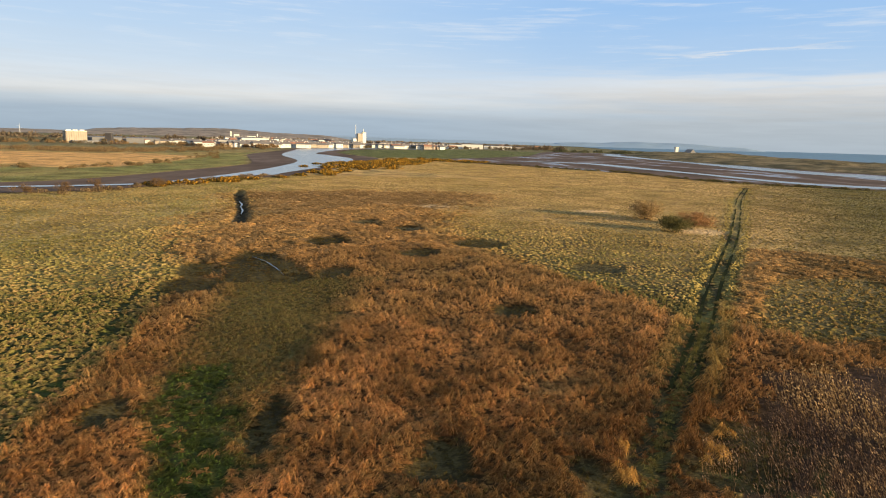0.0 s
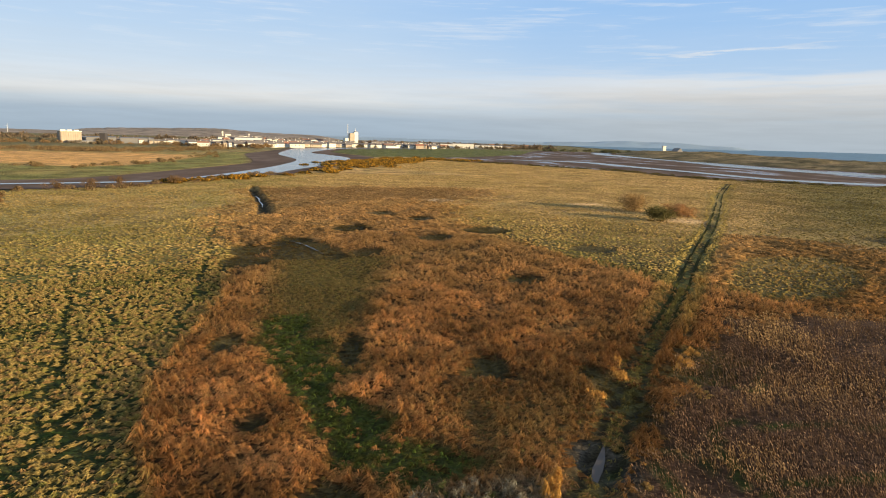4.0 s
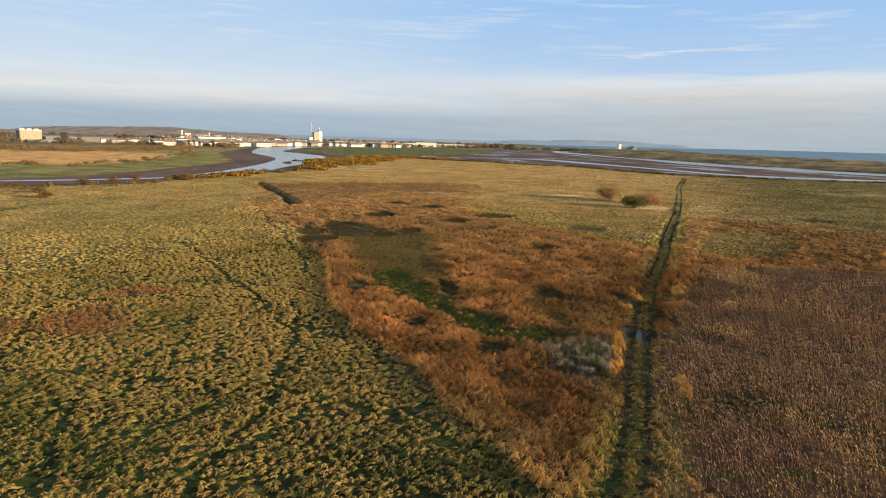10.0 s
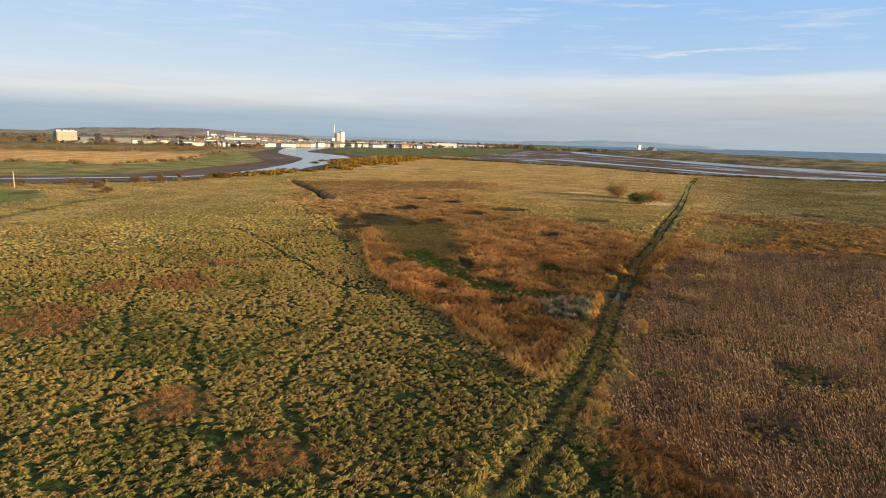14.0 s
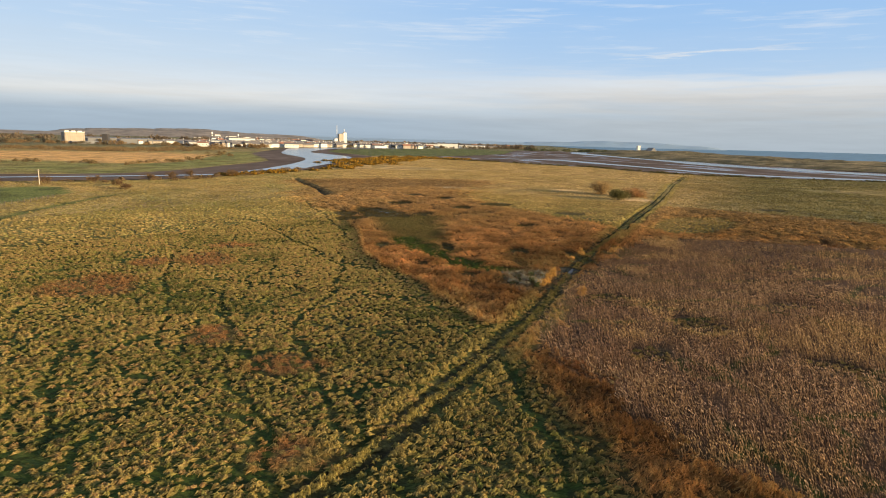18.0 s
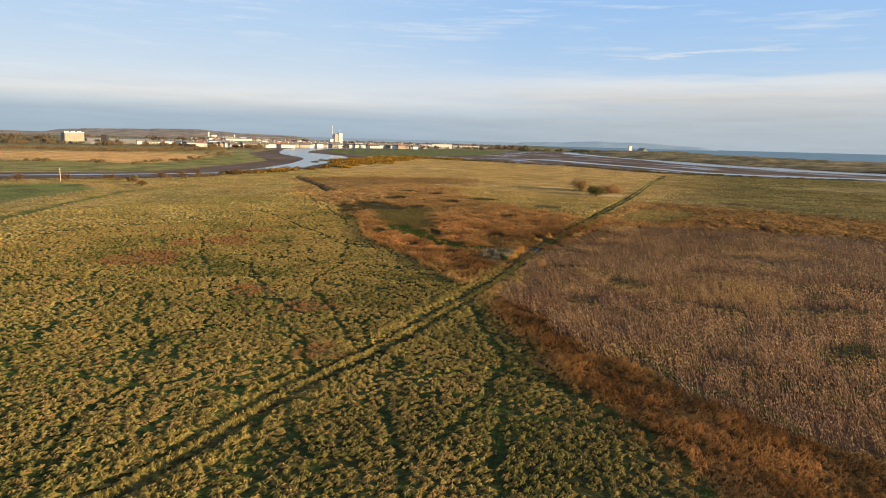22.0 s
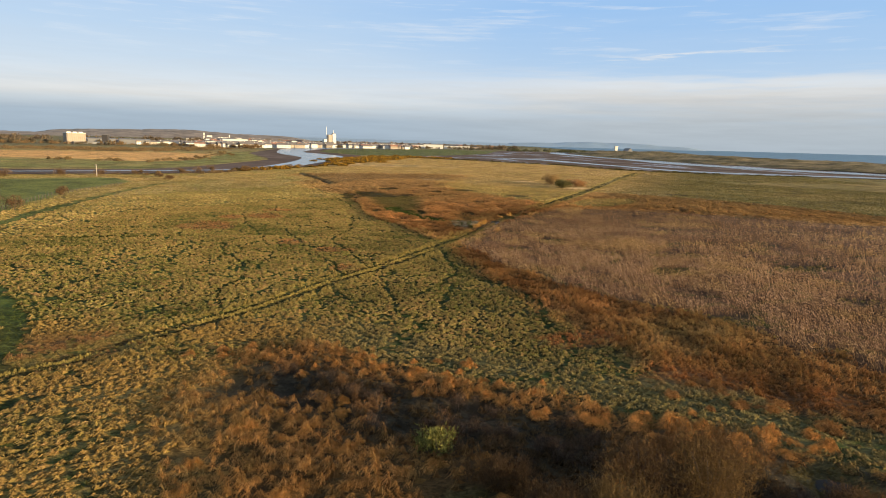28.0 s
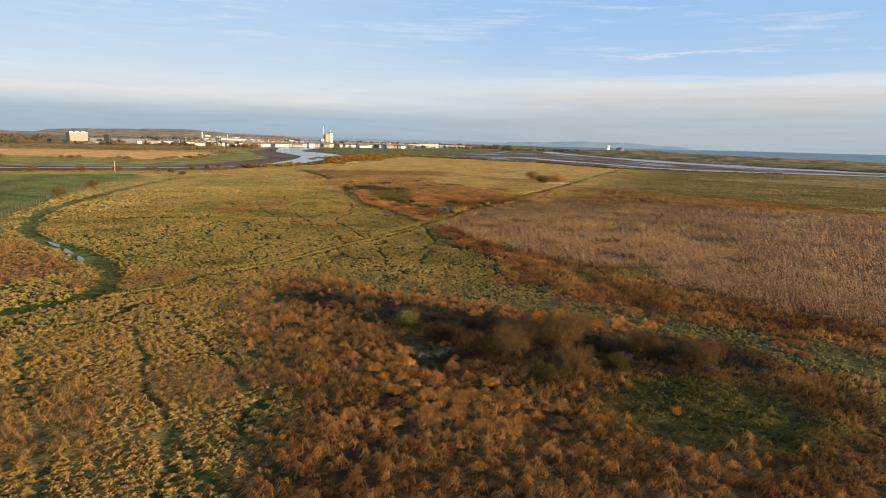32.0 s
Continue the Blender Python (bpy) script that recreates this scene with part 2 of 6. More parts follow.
M_GROUND, M_MUD, M_FLAT = ground_material(), mud_material("dark_mud", 0.15), mud_material("wet_mudflat", 1.0)
M_RIVER, M_SEA = water_material("river_water", (0.05, 0.075, 0.09), 0.5, 0.16), water_material("sea_water", (0.12, 0.19, 0.25), 0.8, 0.6, 0.15)
M_PUDDLE = water_material("muddy_water", (0.085, 0.072, 0.066), 0.3, 0.45, 0.10)
M_BOG = water_material("bog_water", (0.014, 0.012, 0.010), 0.3, 0.35, 0.05)
M_GRASS, M_TWIG = toned("grass_blades"), toned("twigs", 0.4, 0.2)
M_BARK = plain("bark", (0.10, 0.07, 0.045), 0.9, 0.35, 2.0)
M_WHITE = plain("white_render", (0.68, 0.65, 0.58), 0.85, 0.12, 0.2, 0.1)
M_CREAM = plain("cream_panel", (0.34, 0.285, 0.225), 0.8, 0.18, 0.15, 0.1)
M_GREY = plain("grey_cladding", (0.15, 0.15, 0.155), 0.7, 0.2, 0.1, 0.1)
M_DARK = plain("dark_cladding", (0.05, 0.045, 0.045), 0.6, 0.3, 0.1, 0.1)
M_SLATE = plain("slate_roof", (0.12, 0.11, 0.11), 0.7, 0.25, 0.3, 0.2)
M_TILE = plain("red_tile_roof", (0.24, 0.12, 0.08), 0.8, 0.25, 0.3, 0.2)
M_STEEL = plain("painted_steel", (0.62, 0.63, 0.64), 0.5, 0.12, 0.2, 0.1)
M_WOOD = plain("weathered_wood", (0.10, 0.078, 0.055), 0.9, 0.35, 3.0, 0.4)
M_HILL = plain("far_hill", (0.20, 0.155, 0.12), 1.0, 0.75, 0.012, 0.2, 0.0, 5.0)
# blue of the far coast: distance haze mixed into the base colour
M_COAST = plain("far_coast", (0.25, 0.34, 0.43), 1.0, 0.2, 0.002, 0.1, 0.0, 5.0)
M_GLASS = plain("window_glass", (0.03, 0.035, 0.04), 0.15, 0.1, 1.0, 0.0)
M_RUT = plain("rut_mud", (0.034, 0.034, 0.010), 0.95, 0.5, 1.5, 0.4)
M_RUT.node_tree.nodes["Principled BSDF"].inputs["Specular IOR Level"].default_value = 0.03
M_WIRE = plain("wire", (0.2, 0.2, 0.2), 0.5, 0.1, 2.0, 0.1, 0.8)

# ---------------------------------------------------------------- plan tools
rng = np.random.default_rng(7)
LATTICE = rng.random((257, 257))


def value_noise(x, y, size):
    """Smooth noise between 0 and 1 with features of that size in metres."""
    u, v = np.asarray(x) / size, np.asarray(y) / size
    i, j = np.floor(u).astype(int), np.floor(v).astype(int)
    a, b = u - i, v - j
    a, b = a * a * (3 - 2 * a), b * b * (3 - 2 * b)
    i, j = i % 256, j % 256
    return (LATTICE[i, j] * (1 - a) + LATTICE[i + 1, j] * a) * (1 - b) + (LATTICE[i, j + 1] * (1 - a) + LATTICE[i + 1, j + 1] * a) * b


def fractal(x, y, size, octaves=3):
    total, weight, s = 0.0, 0.0, 1.0
    for k in range(octaves):
        total = total + s * value_noise(x + 37.1 * k, y - 11.7 * k, size / 2 ** k)
        weight += s
        s *= 0.55
    return total / weight


def line_distance(x, y, pts):
    """Distance to a polyline."""
    best = np.full(np.shape(x), 1e9)
    for (ax, ay), (bx, by) in zip(pts[:-1], pts[1:]):
        dx, dy = bx - ax, by - ay
        s = np.clip(((x - ax) * dx + (y - ay) * dy) / (dx * dx + dy * dy), 0, 1)
        best = np.minimum(best, np.hypot(x - ax - s * dx, y - ay - s * dy))
    return best


def depth(x, y, poly):
    """Distance to a polygon's edge: positive inside, negative outside."""
    d = line_distance(x, y, poly + poly[:1])
    odd = np.zeros(np.shape(x), bool)
    for (ax, ay), (bx, by) in zip(poly, poly[1:] + poly[:1]):
        if ay != by:
            odd ^= ((ay > y) != (by > y)) & (x < (bx - ax) * (y - ay) / (by - ay) + ax)
    return np.where(odd, d, -d)


def soft(d, w):
    return np.clip(d / w + 0.5, 0, 1)


def oval(x, y, cx, cy, rx, ry):
    return 1 - np.hypot((x - cx) / rx, (y - cy) / ry)


def curve(pts, n=6):
    """A rounded polyline through the points."""
    p = np.array([pts[0], *pts, pts[-1]], float)
    out = []
    for k in range(1, len(p) - 2):
        for s in np.linspace(0, 1, n, endpoint=False):
            a, b, c, d = p[k - 1:k + 3]
            out.append(tuple(0.5 * (2 * b + (c - a) * s + (2 * a - 5 * b + 4 * c - d) * s * s + (3 * b - a - 3 * c + d) * s ** 3)))
    return out + [tuple(p[-2])]


# ---------------------------------------------------------------- plan
TRACK = curve([(203, 299), (154, 231), (120, 180), (87, 131), (55, 86), (38, 61), (21.5, 38), (7, 16), (-2.5, 0), (-12, -14), (-25.5, -32), (-33, -41), (-42, -54), (-49, -62), (-56, -70), (-63, -75)])
LOOP_PATH = curve([(-78, -86), (-71, -82), (-66, -77), (-64, -70), (-66, -61), (-72, -50), (-83, -36), (-94, -18), (-102, 10), (-104, 40), (-104, 70), (-103, 100), (-98, 140)])
REED_PATH = curve([(-43, -60), (-36, -63.5), (-31, -67), (-25, -73.7), (-17, -79.8), (-10.5, -83.5), (-4, -89), (0, -95), (7, -102), (14, -111), (20, -122)])
FOOTPATHS = [
    [(-57, -78), (-59, -84), (-54.7, -92), (-52, -98), (-50.2, -106), (-47, -112), (-45, -116), (-42, -121), (-40, -130)], [(-53, -82), (-49, -91), (-45.4, -99), (-42.8, -106)],
    [(-47.3, -112), (-46.3, -115), (-46.2, -130)], [(-40.2, -106), (-42, -110), (-42, -113), (-39, -120)], [(-64, -92), (-61.8, -98), (-57.6, -107), (-54.3, -114), (-51.8, -119), (-49, -130)],
    [(-86, -52), (-80, -62), (-73, -72), (-68, -77)], [(-90, -56), (-83, -67), (-75, -78)],
    [(-48.6, 83), (-41, 63), (-36.9, 53), (-32.5, 43), (-28.9, 32), (-27, 23), (-27.3, 18.7), (-28, 16), (-28, 9), (-31, 2), (-33, -6)], [(-27, 39), (-26.7, 32), (-27.2, 25), (-26.8, 22)],
    [(-45, 178), (-37, 128), (-31, 93), (-27, 68), (-25, 50)],
    [(-54.4, 39), (-53, 27), (-52.2, 18), (-48.5, 8), (-46.2, -4), (-44.5, -12)], [(-41.7, 4), (-39, -4), (-38.2, -11), (-38.6, -14), (-36.7, -21.7), (-32.8, -30), (-31.8, -37)], [(-32.5, -9.5), (-31.1, -15), (-30.2, -20), (-28, -31)],
    [(-54, -8), (-51, -19.5), (-48, -26), (-46.6, -33), (-46.4, -39), (-47.6, -45), (-47.5, -49), (-46.5, -55)],
    [(-21.5, -26.5), (-17.9, -35.7), (-15.3, -40.4), (-13.8, -42), (-11.2, -44.6), (-9.4, -50), (-7.6, -55.5), (-8.6, -61), (-10.6, -67)], [(-12.8, -17), (-12.8, -23), (-13.2, -31), (-14.5, -38), (-17, -44), (-18, -49), (-21, -59)], [(-16.5, -42.8), (-20, -47), (-23, -53)], [(-35, -46), (-35, -53), (-34.5, -57)],
    [(190, 175), (150, 112), (103, 38)], [(258, 201), (200, 125), (155, 62)],
]
DITCH = curve([(-45, 232), (-40, 207), (-35, 185), (-31.5, 165), (-29, 147)])
FIELD_EDGE = [(-44, 218), (-37, 170), (-33.5, 146), (-34, 132), (-29.5, 112), (-25.5, 93), (-24, 76), (-22.6, 58), (-23.2, 44), (-21.8, 30), (-18.7, 19), (-15.4, 11), (-13.6, -1), (-11, -9)]
MARSH = FIELD_EDGE + [(5, 13), (22, 38), (39.5, 64), (37.5, 75), (34, 84), (28.5, 95), (25, 114), (22, 138), (27, 178), (35, 198), (50, 228), (20, 242), (-20, 235)]
GREEN_PATCH = [(45, 61), (52, 71), (60, 81), (67, 88), (84, 88), (80, 76), (72, 66), (60, 58), (50, 57)]
MARSH_EAST = [(22, 35), (40, 60), (58, 84), (72, 103), (80, 115), (92, 111), (100, 101), (113, 88), (130, 60), (146, 24), (160, 0), (128, -22), (97, 0), (72, 20), (47, 33)]
REEDS = [(17, 25), (24, 34), (33, 45), (40, 50.5), (51, 50), (64, 46), (80, 38), (95, 29), (124, 3), (160, -20), (160, -60), (90, -135), (34, -112), (23, -98), (18, -88), (14, -77), (9, -69), (4, -57), (-2, -46), (-5, -36), (-5.4, -24), (-6.4, -17), (-8, -12.5), (-5.4, -8), (-1.2, -0.5), (4, 8), (9.6, 16.5)]
REED_EDGE = [(-11, -14), (-5, -8), (-5, -22), (-4, -37), (2, -52), (10, -66), (17, -82), (26, -100), (34, -112), (24, -120), (8, -104), (0, -95), (-6, -88), (-6, -76), (-9, -56), (-11, -36)]
TUSSOCKS = [(-46, -80), (-42, -72), (-36, -68), (-30, -73), (-22, -80), (-13, -88), (-5, -94), (2, -99), (9, -106), (18, -118), (18, -160), (-50, -160), (-42, -130), (-39, -112), (-43, -98)]
POND = [(-22, 100), (-21, 112), (-16, 109), (-11, 100), (-7, 90), (-9, 86), (-20, 87)]
OLIVE = [(-19.7, 88), (-5, 90), (2, 88), (-3, 76), (-4, 58), (-6.5, 47), (-6, 38), (-12, 36), (-14, 46), (-15.5, 56), (-17.5, 70)]
LUSH = [(-16.5, 56), (-12, 55), (-8.5, 44), (-6.6, 34), (-4.4, 27), (-0.5, 23), (2, 20), (-2, 17), (-5.5, 15), (-8, 20), (-11, 26), (-13, 34), (-15, 44)]
GREY_SCRUB = [(-2, 18.5), (5.5, 17.5), (6, 14), (2, 9), (-2.7, 7.5), (-4, 12)]
# scrub line; the shade under its bushes is put into ground and grass colour
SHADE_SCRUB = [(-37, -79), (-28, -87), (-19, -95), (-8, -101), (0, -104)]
WET_HOLLOW = (-8.5, -115, 7.5, 6.5)
# grass-filled pools, plus dark spots standing in for shade beside the green strip
POOLS_AND_SHADE = [(-7, 121, 4.4, 4.6), (11, 140, 3.6, 4.2), (1, 150, 3.6, 4.2), (-4, 93, 3, 2.8), (11, 109, 3.6, 3.6), (-19, 45, 1.5, 1.8), (-23, 85, 4, 4), (-25, 95, 3, 4), (19, 71, 2.5, 2.5), (5, 36, 2, 2), (28, 37, 3, 1.8), (24, 120, 5, 4), (40, 96, 4, 3), (69, 31, 4, 2.5), (90, 31, 5, 2.5), (114, 108, 5, 3), (-13.5, 27, 1.2, 1.0), (-8, 17, 1.8, 1.4), (-7.0, 42.5, 1.2, 3.4), (15, 30.5, 1.6, 4.5), (24.5, 33, 3, 1.6), (-27, -100, 3, 3), (-4.5, -99.5, 2.4, 2)]
RUSTY = [(-84, -58, 13, 10), (-60, 15, 5.5, 7), (-49, 33, 4.5, 5), (-41, -8, 3, 3.2), (-33, -17, 3.4, 2.8), (-57, 30, 3, 3), (-8.5, -70.5, 4, 3.2), (75, 39, 4, 3), (-60, -68, 9, 5), (-4, -83, 5, 3), (3, -88, 5, 3), (-47, 44, 4, 3), (-4, -20, 4, 5), (-30, -34, 3, 3), (-46, -104, 6, 4)]
HUMMOCKS = [(-37, -76, 10, 7), (-22, -86, 14, 6), (-38, -94, 9, 14), (-22, -120, 20, 12), (-6, -96, 10, 5), (-40, -124, 16, 14)]   # big separate tussocks
THIN_REED = [(8, 2, 3.5, 2), (12, -10.5, 3.4, 3), (28.5, -3.8, 4.6, 1.6), (2, -18, 2.6, 2.2), (11, -67, 4.5, 3), (31, -26, 4.5, 2.5), (21, -40, 3, 2.4), (18, -24, 2.4, 2.2), (46, -40, 6, 2.6), (36, -62, 4, 2.6)]
GREEN_WEST = [(-320, 226), (-136, 249), (-117, 275), (-101, 335), (-80, 440), (-100, 560), (-118, 650), (-118, 760), (-150, 640), (-136, 540), (-133, 460), (-137, 374), (-160, 350), (-215, 372), (-320, 310)]
SHAG = [(-55, -110, 4, 6), (-90, -42, 8, 9), (-80, -57, 6, 6), (-62, -114, 5, 12)]   # patches of orange rank grass
GOLDEN = [(-72, -112, 11, 18), (-66, -98, 5, 6)]
TAN = [(-43, -65, 8, 4), (-52, -77, 10, 6), (-46, -88, 6, 8), (-62, -62, 5, 4), (-55, -98, 11, 13), (-64, -112, 12, 10), (-50, -113, 8, 9)]
DULL = [(-22, -14, 6, 7), (-10, -62, 9, 18), (-14, -30, 6, 10), (-28, -50, 7, 7), (-36, -44, 5, 4)]   # greener, duller sward, its colour lowered where it is lit less
SOMBRE = [(4, 8, 8, 9), (12, 35, 14, 8), (-2, 14, 7, 10), (24, 55, 8, 7), (34, 47, 11, 8), (6, 52, 6, 5), (3, -109, 15, 14), (15, -97, 13, 8), (-4, -126, 18, 9), (-5, -32, 6.5, 24), (2, -58, 9, 18), (8, -80, 12, 18), (-2, -50, 7, 14), (-6, 6, 9, 10), (-30, -112, 20, 12), (-14, -98, 16, 9)]   # marsh grass toned browner and darker, shade at the reed edge included
BARE = [(84, 139, 8, 5), (72, 180, 7, 4), (22, 188, 7, 5)]
PASTURE = [(-104, -20), (-107, 6), (-114, 57), (-118, 105), (-112, 150), (-125, 172), (-175, 150), (-300, 120), (-300, -60)]
STRAW_FIELD = [(-700, 380), (-300, 395), (-215, 380), (-160, 352), (-140, 372), (-136, 460), (-140, 560), (-200, 600), (-350, 560), (-700, 600)]
GREEN_BANK = [(14, 640), (60, 660), (160, 640), (280, 760), (420, 1250), (250, 1300), (60, 1170), (0, 1100), (-20, 980), (-36, 800)]
RIVER = [(-330, 196), (-200, 203), (-130, 228), (-88, 252), (-78, 276), (-65, 334), (-54, 416), (-53, 516), (-83, 651), (-92, 800), (-92, 983), (-50, 1090), (10, 1155), (120, 1200), (120, 1170), (30, 1125), (-28, 1000), (-55, 760), (-36, 680), (-10, 590), (-13, 483), (-41, 350), (-46, 322), (-63, 306), (-80, 257), (-94, 240), (-130, 222), (-200, 198), (-330, 192)]
MUD_WEST = [(-340, 222), (-200, 226), (-136, 246), (-116, 273), (-100, 332), (-78, 440), (-100, 560), (-116, 650), (-112, 760), (-104, 900), (-106, 1000), (-60, 1105), (10, 1170), (130, 1215), (130, 1160), (40, 1110), (-14, 1000), (-34, 830), (-22, 745), (8, 660), (16, 610), (6, 560), (0, 480), (-28, 360), (-40, 312), (-60, 292), (-76, 250), (-94, 220), (-130, 200), (-200, 178), (-340, 170)]
MUD_EAST = [(70, 640), (100, 552), (135, 520), (168, 468), (198, 425), (204, 372), (226, 336), (262, 308), (320, 286), (520, 210), (900, 60), (960, 100), (620, 260), (500, 360), (468, 487), (462, 601), (450, 734), (470, 900), (520, 1100), (620, 1300), (420, 1330), (250, 900), (140, 720)]
CHANNEL = [(600, 1330), (505, 1200), (455, 1040), (446, 850), (425, 690), (405, 560), (418, 440), (465, 330), (560, 240), (900, 80)]
RUNNEL = [(150, 640), (232, 610), (246, 520), (258, 430), (266, 352), (296, 318), (360, 290), (520, 232)]


def lane_x(y):
    """The middle of the ground that the camera flies along."""
    return np.interp(y, [-130, -60, 0, 40, 110], [-33, -24, -19, -9, 8])


def off_lane(x, y):
    """How far a place lies from the flown lane."""
    return np.abs(x - lane_x(y)) + 0.9 * np.clip(y - 40, 0, None)


def zones(x, y):
    """How far each kind of cover holds at the given places, 0 to 1."""
    wx = x + 4.5 * (fractal(x, y, 9) - 0.5)
    wy = y + 4.5 * (fractal(x + 90, y + 40, 9) - 0.5)
    nx, ny = x + 2.4 * (fractal(x, y, 5) - 0.5), y + 2.4 * (fractal(x + 50, y, 5) - 0.5)
    z = {}
    rise = np.clip((y - 80) / 80, 0, 1)
    z["marsh"] = np.maximum.reduce([soft(depth(nx, ny, MARSH) + 26 * rise * (fractal(x, y, 22) - 0.5), 1.3 + 22 * rise), soft(depth(wx, wy, MARSH_EAST), 4), soft(depth(nx, ny, REED_EDGE), 3), soft(depth(wx, wy, TUSSOCKS) + 5 * (fractal(x + 15, y, 9) - 0.5), 6)])
    z["marsh"] = z["marsh"] * (1 - 0.85 * soft(depth(wx, wy, GREEN_PATCH), 3))
    z["reeds"] = soft(depth(nx, ny, REEDS) + 7 * (fractal(x + 3, y - 8, 5, 3) - 0.5), 2)
    z["olive"] = np.maximum(soft(depth(wx, wy, OLIVE), 5), 0.35 * soft(oval(wx, wy, 6, 27, 6, 6), 0.6))
    z["lush"] = soft(depth(wx, wy, LUSH) + 4.5 * (fractal(x + 8, y, 3, 2) - 0.62), 1.5)
    z["grey"] = soft(depth(nx, ny, GREY_SCRUB), 2)
    pools = np.full(np.shape(x), -9.0)
    for p in POOLS_AND_SHADE:
        pools = np.maximum(pools, oval(nx, ny, p[0], p[1], p[2] * 1.1, p[3] * 1.3))
    z["pool"] = np.maximum(soft(pools, 0.25), soft(depth(nx, ny, POND), 2))
    rusty = np.full(np.shape(x), -9.0)
    for p in RUSTY:
        rusty = np.maximum(rusty, oval(wx, wy, *p))
    z["rusty"] = soft(rusty, 0.5)
    bare = np.full(np.shape(x), -9.0)
    for p in BARE:
        bare = np.maximum(bare, oval(wx, wy, *p))
    z["bare"] = soft(bare, 0.5)
    for name, ovals, edge in (("shag", SHAG, 0.7), ("hummock", HUMMOCKS, 0.8), ("thin", THIN_REED, 0.5), ("golden", GOLDEN, 0.6), ("dull", DULL, 0.8), ("tan", TAN, 0.8)):
        best = np.full(np.shape(x), -9.0)
        for p in ovals:
            best = np.maximum(best, oval(wx, wy, *p))
        z[name] = soft(best, edge)
    z["marsh"] = np.maximum(z["marsh"], z["shag"])
    z["green"] = soft(depth(wx, wy, GREEN_WEST), 6)
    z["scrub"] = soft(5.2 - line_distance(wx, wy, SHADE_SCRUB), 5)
    dim = np.full(np.shape(x), -9.0)
    for p in SOMBRE:
        dim = np.maximum(dim, oval(wx, wy, *p))
    z["sombre"] = soft(dim, 0.8)
    z["hollow"] = soft(oval(wx, wy, *WET_HOLLOW), 0.6)
    z["pasture"] = soft(depth(x, y, PASTURE), 2)
    z["straw"] = soft(depth(wx, wy, STRAW_FIELD), 8)
    z["bank"] = soft(depth(wx, wy, GREEN_BANK), 8)
    z["sombre"] = z["sombre"] * np.clip(2.6 * fractal(x + 5, y - 31, 7, 2) - 0.6, 0.4, 1)
    z["east"] = soft(x - 0.62 * y - 32, 44) * soft(y - 30, 20) * np.clip(0.25 + 1.2 * fractal(x, y + 55, 26), 0, 1)
    d = line_distance(nx * 0.3 + x * 0.7, ny * 0.3 + y * 0.7, TRACK)
    # darker along the track: shade of the tall clumps put into colour
    z["sombre"] = np.maximum(z["sombre"], soft(4.2 - d, 3) * soft(y - 8, 6) * soft(60 - y, 10) * np.clip(3 * fractal(x, y + 9, 5) - 0.6, 0.2, 1))
    z["rim"] = 4 * z["marsh"] * (1 - z["marsh"]) * soft(85 - y, 20) * soft(y + 12, 8) * (x < 0.62 * y + 2)
    z["rut"] = soft(0.24 - np.abs(d - 0.85), 0.3)
    z["lane"] = soft(1.45 - d, 0.8)
    z["verge"] = soft(0.9 - np.abs(d - 2.3), 1.0) * (1 - soft(oval(x, y, 14, 28, 20, 30), 0.4))
    side = x - np.interp(y, [p[1] for p in TRACK[::-1]], [p[0] for p in TRACK[::-1]])
    z["marsh"] = np.maximum(z["marsh"], soft(side - 1.4, 1.0) * soft(8 - side, 3) * soft(y + 13, 5) * soft(64 - y, 10) * (1 - z["reeds"]))
    z["brake"] = soft(1.1 - np.abs(d - 2.2), 0.6) * (side > 0) * soft(y - 16, 8) * soft(78 - y, 14) * np.clip(3 * fractal(x, y, 5) - 0.4, 0, 1)   # tall rank growth along the sunny side of the track
    lp = line_distance(nx, ny, LOOP_PATH)
    z["loop"] = soft(1.8 - lp, 1.4)
    rp = line_distance(nx, ny, REED_PATH)
    z["walkway"] = soft(0.32 - np.abs(rp - 0.75), 0.4)
    z["strip"] = soft(4.2 - rp + 3.5 * (fractal(x, y, 4, 2) - 0.5), 2.0) * soft(-62 - y, 8) * (1 - z["scrub"])     # greener grass along the reed path
    z["marsh"] = z["marsh"] * (1 - 0.9 * z["strip"])
    fp = np.full(np.shape(x), 1e9)
    for line in FOOTPATHS:
        fp = np.minimum(fp, line_distance(nx, ny, line))
    z["footpath"] = soft(0.32 - fp, 0.35) * np.clip(0.45 + 1.4 * fractal(x, y, 4), 0, 1)
    runs = np.full(np.shape(x), 9.0)
    for ox, oy, size in ((0, 0, 17), (300, 80, 13)):
        f0 = fractal(x + ox, y + oy, size, 2)
        slope = np.hypot(fractal(x + ox + 0.4, y + oy, size, 2) - f0, fractal(x + ox, y + oy + 0.4, size, 2) - f0) / 0.4
        runs = np.minimum(runs, np.abs(f0 - 0.49) / np.maximum(slope, 0.012))
    z["runs"] = soft(0.36 - runs, 0.3) * (1 - z["marsh"]) * np.clip(1.4 - np.hypot(x + 20, y + 20) / 130, 0, 1)
    z["ditch"] = soft(2.0 - line_distance(x, y, DITCH), 1.3)
    z["wet"] = np.maximum(soft(depth(x, y, MUD_WEST), 4), soft(depth(x, y, MUD_EAST), 6))
    return z


def blend(base, weight, colour):
    w = np.clip(weight, 0, 1)[:, None]
    return base * (1 - w) + np.asarray(colour) * w


